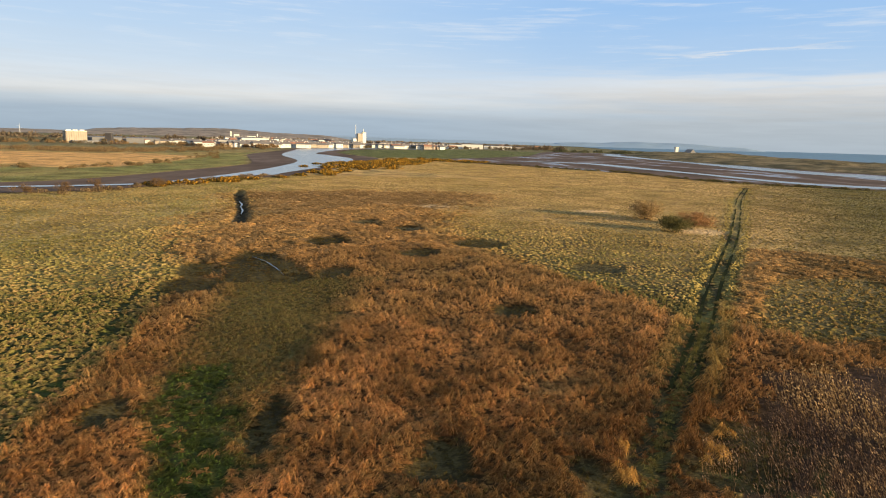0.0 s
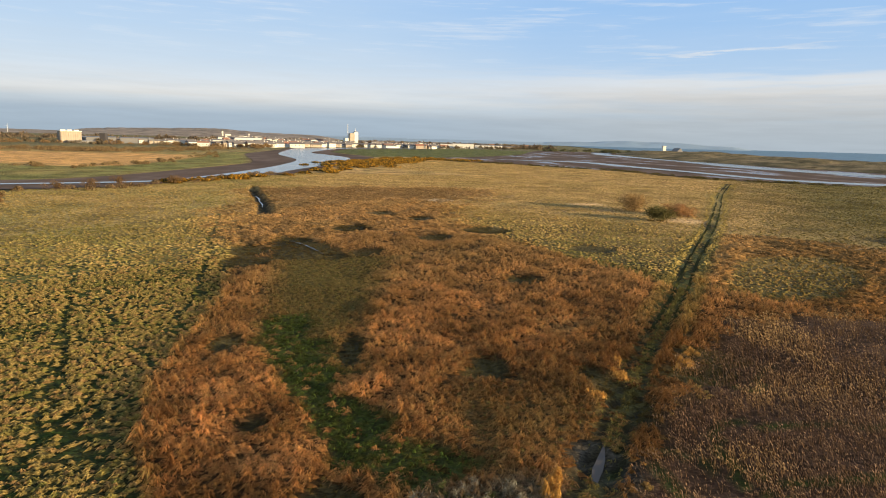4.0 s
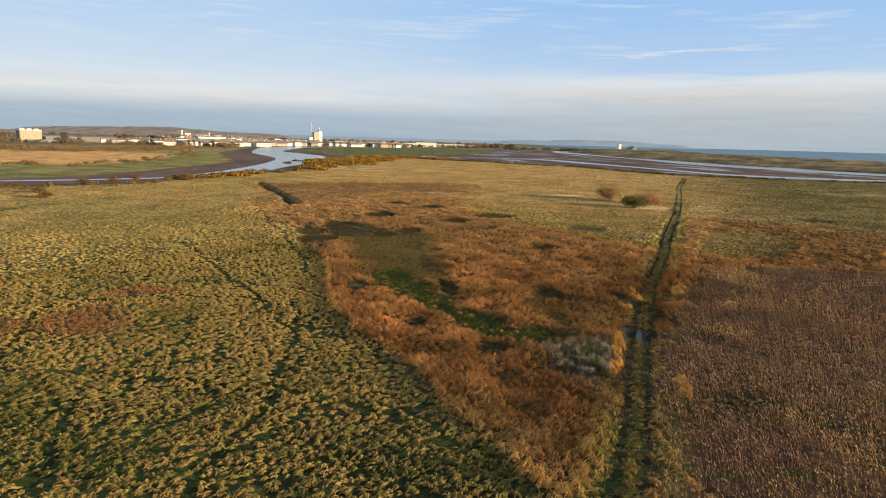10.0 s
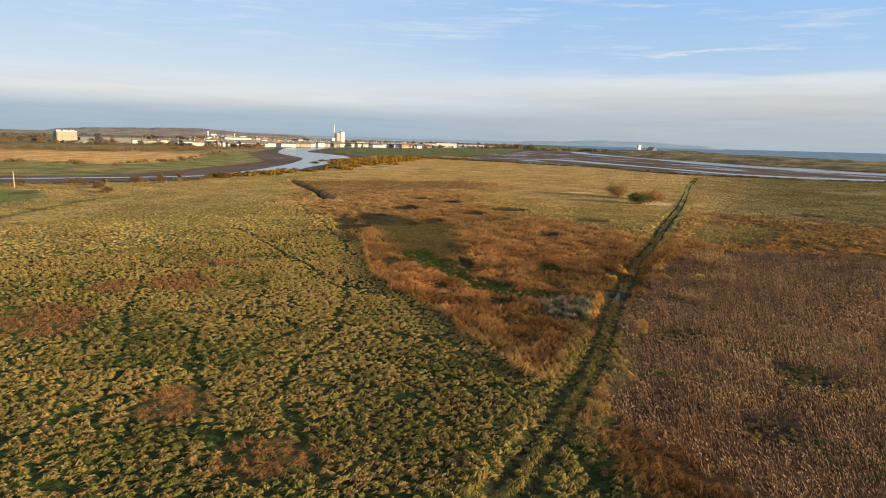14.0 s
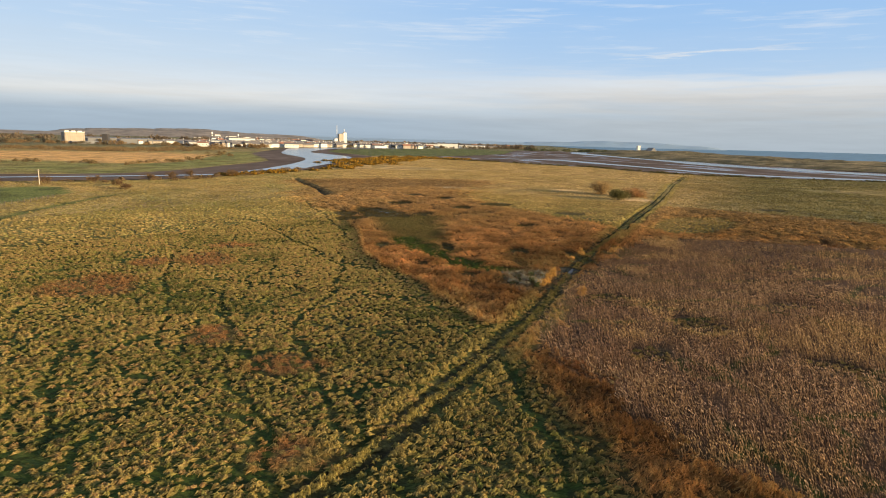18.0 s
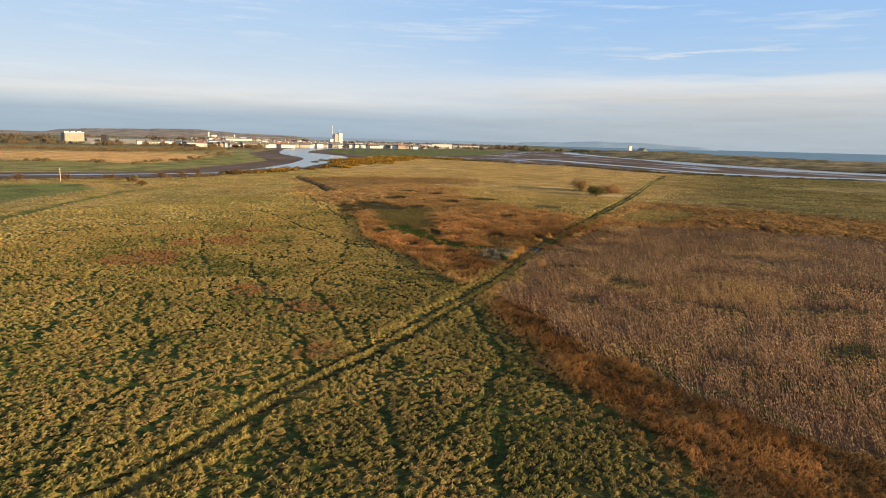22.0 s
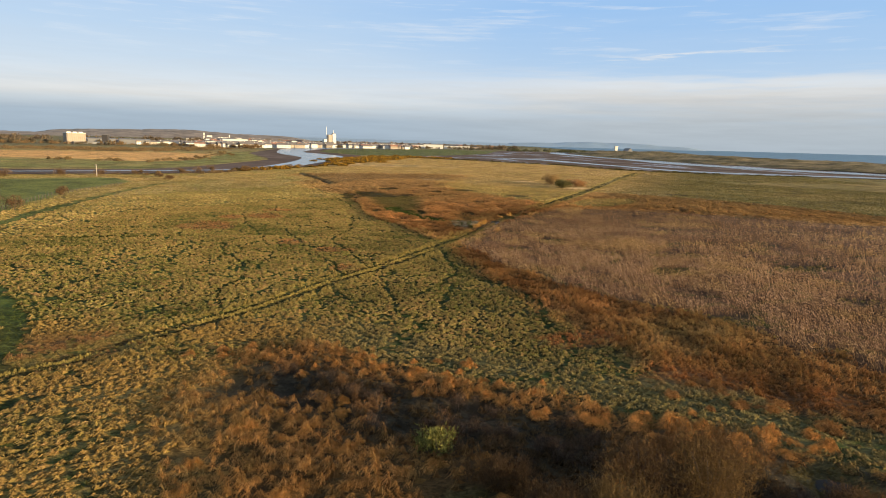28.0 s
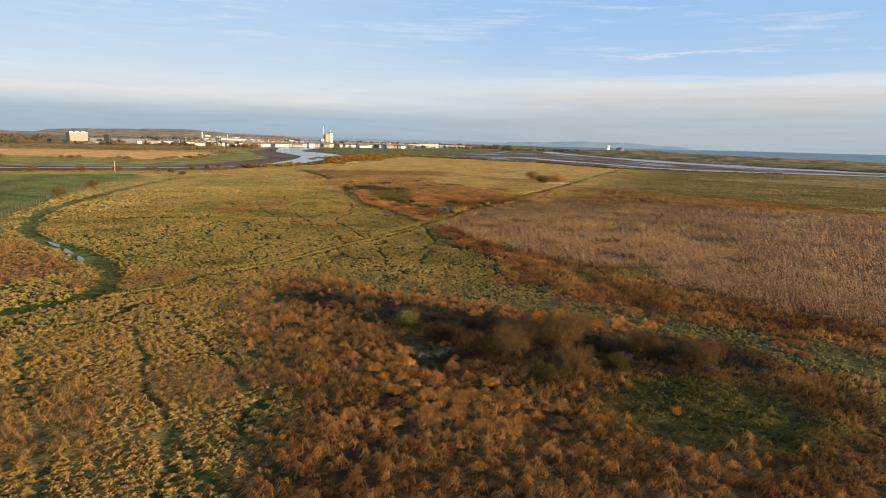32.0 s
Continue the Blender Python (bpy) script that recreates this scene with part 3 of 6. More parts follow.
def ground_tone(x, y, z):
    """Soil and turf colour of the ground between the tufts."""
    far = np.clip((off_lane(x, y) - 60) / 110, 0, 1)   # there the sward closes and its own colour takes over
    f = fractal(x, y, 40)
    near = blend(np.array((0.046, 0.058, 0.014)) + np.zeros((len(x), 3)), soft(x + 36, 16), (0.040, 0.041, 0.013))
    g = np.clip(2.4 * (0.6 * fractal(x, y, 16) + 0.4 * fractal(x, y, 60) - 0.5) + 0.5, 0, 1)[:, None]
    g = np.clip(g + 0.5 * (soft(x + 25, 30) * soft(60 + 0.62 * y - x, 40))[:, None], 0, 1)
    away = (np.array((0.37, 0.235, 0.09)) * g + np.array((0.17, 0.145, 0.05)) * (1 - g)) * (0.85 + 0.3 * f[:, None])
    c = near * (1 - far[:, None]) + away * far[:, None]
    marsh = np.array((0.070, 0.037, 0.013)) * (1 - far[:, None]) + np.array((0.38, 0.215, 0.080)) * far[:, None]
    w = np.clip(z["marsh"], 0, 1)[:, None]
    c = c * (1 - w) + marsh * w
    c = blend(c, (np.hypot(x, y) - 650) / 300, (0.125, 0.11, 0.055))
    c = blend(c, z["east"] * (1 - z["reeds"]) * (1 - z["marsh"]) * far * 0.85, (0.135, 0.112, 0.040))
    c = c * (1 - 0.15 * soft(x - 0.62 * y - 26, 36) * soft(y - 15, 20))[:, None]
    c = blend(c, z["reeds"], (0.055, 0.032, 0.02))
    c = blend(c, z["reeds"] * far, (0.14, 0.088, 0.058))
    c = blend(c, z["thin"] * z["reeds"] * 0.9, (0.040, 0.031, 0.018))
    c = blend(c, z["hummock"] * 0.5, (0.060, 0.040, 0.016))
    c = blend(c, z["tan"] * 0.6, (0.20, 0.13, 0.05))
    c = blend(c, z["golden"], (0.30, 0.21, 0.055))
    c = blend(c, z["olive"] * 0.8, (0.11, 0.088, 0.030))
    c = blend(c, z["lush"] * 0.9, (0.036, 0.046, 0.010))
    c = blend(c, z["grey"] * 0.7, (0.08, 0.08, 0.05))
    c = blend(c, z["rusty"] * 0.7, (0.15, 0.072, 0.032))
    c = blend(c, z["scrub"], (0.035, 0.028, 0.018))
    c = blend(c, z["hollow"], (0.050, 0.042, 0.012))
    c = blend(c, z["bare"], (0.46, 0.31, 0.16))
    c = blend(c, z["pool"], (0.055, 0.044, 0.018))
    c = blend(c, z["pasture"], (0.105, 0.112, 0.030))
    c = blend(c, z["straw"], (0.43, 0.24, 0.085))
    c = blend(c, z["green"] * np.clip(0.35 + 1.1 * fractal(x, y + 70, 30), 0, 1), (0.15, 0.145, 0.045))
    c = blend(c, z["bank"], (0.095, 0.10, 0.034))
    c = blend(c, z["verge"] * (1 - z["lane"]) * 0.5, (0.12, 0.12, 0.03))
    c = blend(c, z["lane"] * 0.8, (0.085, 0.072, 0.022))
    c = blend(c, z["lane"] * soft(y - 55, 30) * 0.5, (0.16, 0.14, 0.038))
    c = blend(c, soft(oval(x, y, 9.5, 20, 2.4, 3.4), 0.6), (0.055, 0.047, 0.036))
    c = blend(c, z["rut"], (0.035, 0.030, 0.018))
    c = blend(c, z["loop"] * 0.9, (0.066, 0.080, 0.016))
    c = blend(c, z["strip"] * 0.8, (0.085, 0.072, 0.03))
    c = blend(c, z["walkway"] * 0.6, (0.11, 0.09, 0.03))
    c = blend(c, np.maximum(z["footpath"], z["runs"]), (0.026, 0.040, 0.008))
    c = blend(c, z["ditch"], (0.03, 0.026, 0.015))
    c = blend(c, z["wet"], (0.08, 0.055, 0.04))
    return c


def height(x, y, z):
    """The lie of the land."""
    h = 0.5 * (fractal(x, y, 25) - 0.5) * np.clip(1.2 - np.hypot(x, y) / 500, 0, 1)
    lumps = np.clip(1.3 - np.hypot(x + 20, y) / 220, 0, 1)
    h = h + z["marsh"] * (1 - z["lane"]) * (1 - z["olive"]) * lumps * (0.7 * (fractal(x + 40, y, 2.8, 2) - 0.4) + 0.25 * z["rim"]) + (0.22 + 0.9 * z["hummock"] * z["marsh"]) * lumps * (fractal(x + 60, y, 2.2, 2) - 0.5)
    h = h - 0.28 * z["rut"] - 0.08 * z["lane"] - 0.12 * z["loop"] - 0.1 * z["footpath"] - 1.7 * z["ditch"] - 0.3 * z["pool"] - 0.2 * z["lush"] - 0.35 * soft(oval(x, y, 9.1, 19.4, 1.6, 2.8), 0.5)
    return h


def axis(lo, hi, step, reach_lo, reach_hi, growth):
    core = list(np.arange(lo, hi + step / 2, step))
    s, a = step, core[-1]
    up = []
    while a < reach_hi:
        s *= growth
        a += s
        up.append(a)
    s, a = step, core[0]
    down = []
    while a > reach_lo:
        s *= growth
        a -= s
        down.append(a)
    return np.array(down[::-1] + core + up)


def mesh_from(name, verts, faces, material, tone=None, extra=None, smooth=False):
    """A mesh from numpy arrays: verts (n, 3), faces (m, 3 or 4), an optional colour for each vertex."""
    me = bpy.data.meshes.new(name)
    n, m, k = len(verts), len(faces), faces.shape[1]
    me.vertices.add(n)
    me.vertices.foreach_set("co", np.ascontiguousarray(verts, np.float32).ravel())
    me.loops.add(m * k)
    me.loops.foreach_set("vertex_index", np.ascontiguousarray(faces, np.int32).ravel())
    me.polygons.add(m)
    me.polygons.foreach_set("loop_start", np.arange(0, m * k, k, dtype=np.int32))
    me.polygons.foreach_set("use_smooth", np.broadcast_to(np.asarray(smooth, bool), m).copy())
    if tone is not None:
        at = me.attributes.new("tone", "FLOAT_COLOR", "POINT")
        at.data.foreach_set("color", np.hstack([tone, np.ones((n, 1))]).astype(np.float32).ravel())
    if extra is not None:
        at = me.attributes.new("tufts", "FLOAT", "POINT")
        at.data.foreach_set("value", extra.astype(np.float32))
    me.update(calc_edges=True)
    me.validate()
    me.materials.append(material)
    return me


def part(name, me, parent, label=""):
    ob = new(name, me)
    ob.parent = parent
    if label:
        tagged(ob, label)
    return ob


def thing(name, x, y, z, label, category, group="", kind=""):
    e = new(name)
    e.empty_display_size = 0.2
    e.location = (x, y, z)
    return tagged(e, label, category, group, kind)


# ---------------------------------------------------------------- ground
def make_ground():
    xs = axis(-66, 40, 0.9, -4900, 4900, 1.045)
    ys = axis(-128, 48, 0.9, -900, 4900, 1.045)
    gx, gy = np.meshgrid(xs, ys)
    x, y = gx.ravel(), gy.ravel()
    z = zones(x, y)
    nx = len(xs)
    i = (np.arange(len(ys) - 1)[:, None] * nx + np.arange(nx - 1)[None, :]).ravel()
    faces = np.stack([i, i + 1, i + nx + 1, i + nx], 1)
    tufts = (1 - z["pasture"]) * (1 - z["wet"]) * (1 - z["loop"]) * (1 - 0.8 * z["straw"]) * np.clip((np.hypot(x + 20, y) - 60) / 150, 0.12, 1)
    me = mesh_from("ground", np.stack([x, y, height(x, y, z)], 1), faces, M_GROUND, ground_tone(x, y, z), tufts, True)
    return tagged(new("ground", me), "rough coastal grassland, marsh and turf under low sun", "ground", kind="structure")


make_ground()


def sheet(name, outline, z, material, label, category):
    """A flat sheet with a rounded outline."""
    bm = bmesh.new()
    pts = curve(outline + outline[:1], 4)[:-1]
    vs = [bm.verts.new((x, y, z)) for x, y in pts]
    f = bm.faces.new(vs)
    bmesh.ops.triangulate(bm, faces=[f])
    bmesh.ops.recalc_face_normals(bm, faces=bm.faces)
    if sum(f.normal.z for f in bm.faces) < 0:
        bmesh.ops.reverse_faces(bm, faces=bm.faces)
    me = bpy.data.meshes.new(name)
    bm.to_mesh(me)
    bm.free()
    me.materials.append(material)
    return tagged(new(name, me), label, category, kind="structure")


def ribbon(name, line, widths, z, material, label, category):
    """A strip along a line, with a width at each of its points."""
    pts = np.array(curve(line, 6))
    w = np.interp(np.linspace(0, 1, len(pts)), np.linspace(0, 1, len(widths)), widths) / 2
    g = np.gradient(pts, axis=0)
    g /= np.hypot(g[:, 0], g[:, 1])[:, None]
    side = np.stack([-g[:, 1], g[:, 0]], 1) * (w * (0.75 + 0.5 * fractal(pts[:, 0], pts[:, 1], 30)))[:, None]
    a, b = pts + side, pts - side
    v = np.vstack([a, b])
    n = len(pts)
    i = np.arange(n - 1)
    me = mesh_from(name, np.hstack([v, np.full((2 * n, 1), z)]), np.stack([i + n, i + n + 1, i + 1, i], 1), material)
    return tagged(new(name, me), label, category, kind="structure")


def wheel_ruts():
    """Two sunk wheel lines along the far part of the track."""
    way = np.array([p for p in TRACK if p[1] > 44])[::-1]
    s = np.linspace(0, len(way) - 1, 240)
    pts = np.stack([np.interp(s, np.arange(len(way)), way[:, 0]), np.interp(s, np.arange(len(way)), way[:, 1])], 1)
    g = np.gradient(pts, axis=0)
    g /= np.hypot(g[:, 0], g[:, 1])[:, None]
    side = np.stack([g[:, 1], -g[:, 0]], 1)
    for off in (-0.85, 0.85):
        w = 0.10 + 0.30 * fractal(pts[:, 0] + off * 40, pts[:, 1], 6)[:, None]
        a, b = pts + side * (off - w), pts + side * (off + w)
        v = np.vstack([a, b])
        n = len(pts)
        i = np.arange(n - 1)
        lift = height(v[:, 0], v[:, 1], zones(v[:, 0], v[:, 1])) + 0.22
        me = mesh_from("wheel_rut", np.hstack([v, lift[:, None]]), np.stack([i, i + n, i + n + 1, i + 1], 1), M_RUT)
        tagged(new("wheel_rut", me), "dark muddy wheel rut of the farm track", "track", kind="structure")


wheel_ruts()
sheet("mudflat", MUD_WEST, 0.16, M_MUD, "dark wet river mud exposed at low tide", "mud")
sheet("mudflat", MUD_EAST, 0.16, M_FLAT, "wide brown estuary mudflat with wet sheen", "mud")
sheet("water", RIVER, 0.30, M_RIVER, "calm tidal river reflecting pale blue sky", "river")
ribbon("water", CHANNEL, [30, 34, 40, 50, 46, 52, 56, 40, 40, 40], 0.30, M_RIVER, "estuary channel of still pale water", "river")
ribbon("water", RUNNEL, [6, 26, 22, 14, 18, 26, 22, 20], 0.28, M_RIVER, "shallow runnel of water on the mudflat", "water")
ribbon("water", [(-40.2, 206), (-37.6, 197), (-36.6, 190), (-34.4, 181), (-33.2, 172)], [0.1, 0.7, 0.25, 0.6, 0.05], -1.25, M_RIVER, "narrow ditch water reflecting the sky", "water")
ribbon("water", [(-18.5, 105), (-16, 101.5), (-13.4, 96), (-11.6, 91)], [0.03, 0.3, 0.2, 0.03], 0.0, M_RIVER, "thread of water through the dark pool", "water")
for spots in ([(-84.5, -33.5), (-82, -37), (-80.5, -39.5)], [(-79, -41), (-77.5, -44), (-76, -46)], [(-74.6, -48), (-73.4, -50.5), (-72.4, -53)]):
    ribbon("water", spots, [0.15, 1.0, 0.2], 0.05, M_RIVER, "shallow puddle on the muddy path", "puddle")
ribbon("water", [(10.4, 22.0), (9.5, 20.3), (8.7, 19.0), (7.9, 17.6), (7.4, 16.8)], [0.05, 0.45, 0.6, 0.35, 0.05], -0.1, M_PUDDLE, "muddy puddle across the farm track", "puddle")
for x, y, w in ((-27, -100, 2.4), (-4.5, -99.5, 1.8)):
    lie = float(height(np.array([x * 1.0]), np.array([y * 1.0]), zones(np.array([x * 1.0]), np.array([y * 1.0])))[0])
    ribbon("water", [(x - w, y - 0.6), (x - 0.4 * w, y + 0.3), (x + 0.3 * w, y - 0.2), (x + w, y + 0.4)], [0.2, 1.6, 1.1, 0.2], lie + 0.06, M_BOG, "still dark pool in the scrub hollow", "pool")
sheet("sea", [(700, 100), (760, 700), (830, 1200), (900, 1700), (1000, 2400), (1300, 3600), (1500, 4850), (4850, 4850), (4850, 100)], 0.9, M_SEA, "blue grey sea reaching the horizon", "sea")


# ---------------------------------------------------------------- grass and reeds
def mops(px, py, pz, tone, root, count, tall, wide, reach, wind, seed=1, comb=0.62):
    """Rounded tussocks: blades that rise from the crown, arch over and hang down all round."""
    r = np.random.default_rng(seed)
    n = len(px)
    k = n * count
    idx = np.repeat(np.arange(n), count)
    turn = np.arctan2(wind[1], wind[0]) + np.repeat(r.normal(0, 0.5, n), count)
    a = turn + np.broadcast_to(comb, n)[idx] * (r.random(k) - 0.5) * 2 * np.pi
    q = np.sqrt((np.tile(np.arange(count), n) + 0.5) / count)          # inner blades stand, outer ones lie over
    h = tall[idx] * (1.12 - 0.45 * q * q) * (0.75 + 0.5 * r.random(k))
    out = reach[idx] * (0.35 + 0.75 * q) * (0.75 + 0.5 * r.random(k))
    ca, sa = np.cos(a), np.sin(a)
    w = wide[idx] * (0.6 + 0.8 * r.random(k))
    tx, ty = -sa * w, ca * w
    bx, by, bz = px[idx] + ca * out * 0.12, py[idx] + sa * out * 0.12, pz[idx] + h * 0.25
    lx, ly = wind[0] * h, wind[1] * h
    mx, my, mz = px[idx] + ca * out * 0.52 + lx * 0.5, py[idx] + sa * out * 0.52 + ly * 0.5, pz[idx] + h
    ex, ey, ez = px[idx] + ca * out * 1.35 + lx * 1.3, py[idx] + sa * out * 1.35 + ly * 1.3, pz[idx] + h * (0.62 - 0.5 * q) - 0.02
    v = np.empty((k, 4, 3))
    v[:, 0] = np.stack([bx, by, bz], 1)
    v[:, 1] = np.stack([mx - tx, my - ty, mz], 1)
    v[:, 2] = np.stack([mx + tx, my + ty, mz], 1)
    v[:, 3] = np.stack([ex, ey, ez], 1)
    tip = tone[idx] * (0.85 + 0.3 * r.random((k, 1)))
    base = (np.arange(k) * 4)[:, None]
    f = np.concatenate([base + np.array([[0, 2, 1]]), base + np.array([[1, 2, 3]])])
    t = np.stack([root[idx], tip, tip, tip * 1.3], 1).reshape(-1, 3)     # roots darkened and ends lightened, shade and sun put into the tuft's colour
    return v.reshape(-1, 3), f, t


def swathes(px, py, pz, tone, root, count, tall, wide, reach, wind, seed=1):
    """Combed tussocks: folded tufts of blades side by side that arch over and lie down with the wind."""
    r = np.random.default_rng(seed + 900)
    n = len(px)
    k = n * count
    idx = np.repeat(np.arange(n), count)
    q, b = np.sqrt(r.random(k)), r.random(k) * 2 * np.pi
    ox, oy = np.cos(b) * q * reach[idx] * 0.6, np.sin(b) * q * reach[idx] * 0.6
    a = np.arctan2(wind[1], wind[0]) + r.normal(0, 0.45, n)[idx] + r.normal(0, 0.38, k)
    ca, sa = np.cos(a), np.sin(a)
    h = tall[idx] * (1 - 0.45 * q * q) * (0.75 + 0.5 * r.random(k))
    far = reach[idx] * (0.7 + 0.6 * r.random(k))
    w = wide * (0.6 + 0.8 * r.random(k))
    x, y, zz = px[idx] + ox, py[idx] + oy, pz[idx]
    mx, my = x + ca * far * 0.32, y + sa * far * 0.32
    v = np.stack([np.stack([x - ca * far * 0.12, y - sa * far * 0.12, zz + h * 0.25], 1), np.stack([mx + sa * w, my - ca * w, zz + h * 0.86], 1), np.stack([mx - sa * w, my + ca * w, zz + h * 0.86], 1),
                  np.stack([x + ca * far, y + sa * far, zz + h * 0.30], 1), np.stack([mx, my, zz + h * 0.86 + w * 0.8], 1)], 1)
    base = (np.arange(k) * 5)[:, None]
    f = np.concatenate([base + np.array(c)[None] for c in ((0, 4, 2), (0, 1, 4), (2, 4, 3), (4, 1, 3))])
    top = tone[idx] * (0.8 + 0.4 * r.random((k, 1)))
    t = np.stack([root[idx], top, top, 0.5 * top + 0.5 * root[idx], top], 1)
    return v.reshape(-1, 3), f, t.reshape(-1, 3)


def mounds(px, py, pz, tone, root, tall, reach, wind, seed=1, sides=6, rings=2):
    """The dense bodies of the tussocks: uneven rounded heaps, combed over by the wind."""
    r = np.random.default_rng(seed + 500)
    n = len(px)
    k = rings * sides + 1
    a = np.arange(sides) * 2 * np.pi / sides + r.random((n, 1)) * 6.3
    way = np.arctan2(wind[1], wind[0]) + r.normal(0, 0.35, n)
    cw, sw = np.cos(way)[:, None], np.sin(way)[:, None]
    v = np.empty((n, k, 3))
    comb = (0.25 + 0.35 * r.random((n, 1))) * reach[:, None]
    for ring, (wide, up, shift) in enumerate(((1.0, -0.12, 0.0), (0.70, 0.66, 0.7))[:rings]):
        rad = reach[:, None] * wide * (0.62 + 0.76 * r.random((n, sides)))
        j = slice(ring * sides, (ring + 1) * sides)
        p, q = np.cos(a) * rad * 1.32 + comb * shift, np.sin(a) * rad * 0.74
        v[:, j, 0] = px[:, None] + cw * p - sw * q
        v[:, j, 1] = py[:, None] + sw * p + cw * q
        v[:, j, 2] = pz[:, None] + tall[:, None] * (up + 0.36 * (r.random((n, sides)) - 0.5) * ring)
    p, q = comb[:, 0] * 1.25, reach * 0.3 * (r.random(n) - 0.5)
    v[:, -1] = np.stack([px + cw[:, 0] * p - sw[:, 0] * q, py + sw[:, 0] * p + cw[:, 0] * q, pz + tall * (0.8 + 0.35 * r.random(n))], 1)
    i = np.arange(sides)
    nx = (i + 1) % sides
    top = (rings - 1) * sides
    one = [np.stack([i + top, nx + top, np.full(sides, k - 1)], 1)]
    if rings == 2:
        one += [np.stack([i, nx, nx + sides], 1), np.stack([i, nx + sides, i + sides], 1)]
    f = ((np.arange(n) * k)[:, None, None] + np.concatenate(one)[None]).reshape(-1, 3)
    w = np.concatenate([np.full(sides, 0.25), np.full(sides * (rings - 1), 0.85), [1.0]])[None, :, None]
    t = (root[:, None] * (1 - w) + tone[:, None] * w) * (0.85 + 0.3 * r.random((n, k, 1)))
    return v.reshape(-1, 3), f, t.reshape(-1, 3)


def together(*sets):
    """Join arrays of verts, faces and tones."""
    start = np.cumsum([0] + [len(s[0]) for s in sets[:-1]])
    return np.vstack([s[0] for s in sets]), np.vstack([s[1] + o for s, o in zip(sets, start)]), np.vstack([s[2] for s in sets])


def scatter(x0, x1, y0, y1, step, seed):
    """Places on a shaken grid."""
    r = np.random.default_rng(seed)
    gx, gy = np.meshgrid(np.arange(x0, x1, step), np.arange(y0, y1, step))
    x = gx.ravel() + (r.random(gx.size) - 0.5) * step * 1.3
    y = gy.ravel() + (r.random(gx.size) - 0.5) * step * 1.3
    return x, y, r


STRAW, GREEN, OCHRE, RUST, OLIVE_C = np.array((0.60, 0.425, 0.148)), np.array((0.175, 0.185, 0.056)), np.array((0.52, 0.25, 0.08)), np.array((0.33, 0.135, 0.052)), np.array((0.20, 0.165, 0.06))
FIELD_WIND, MARSH_WIND = (-0.27, -0.20), (-0.45, 0.08)


def in_sight(x, y):
    """The wedge of land that lies open to the north of the southern scrub."""
    return (x > -42 - 0.53 * (y + 155)) & (x < -34 + 1.16 * (y + 155)) & (y > -129)


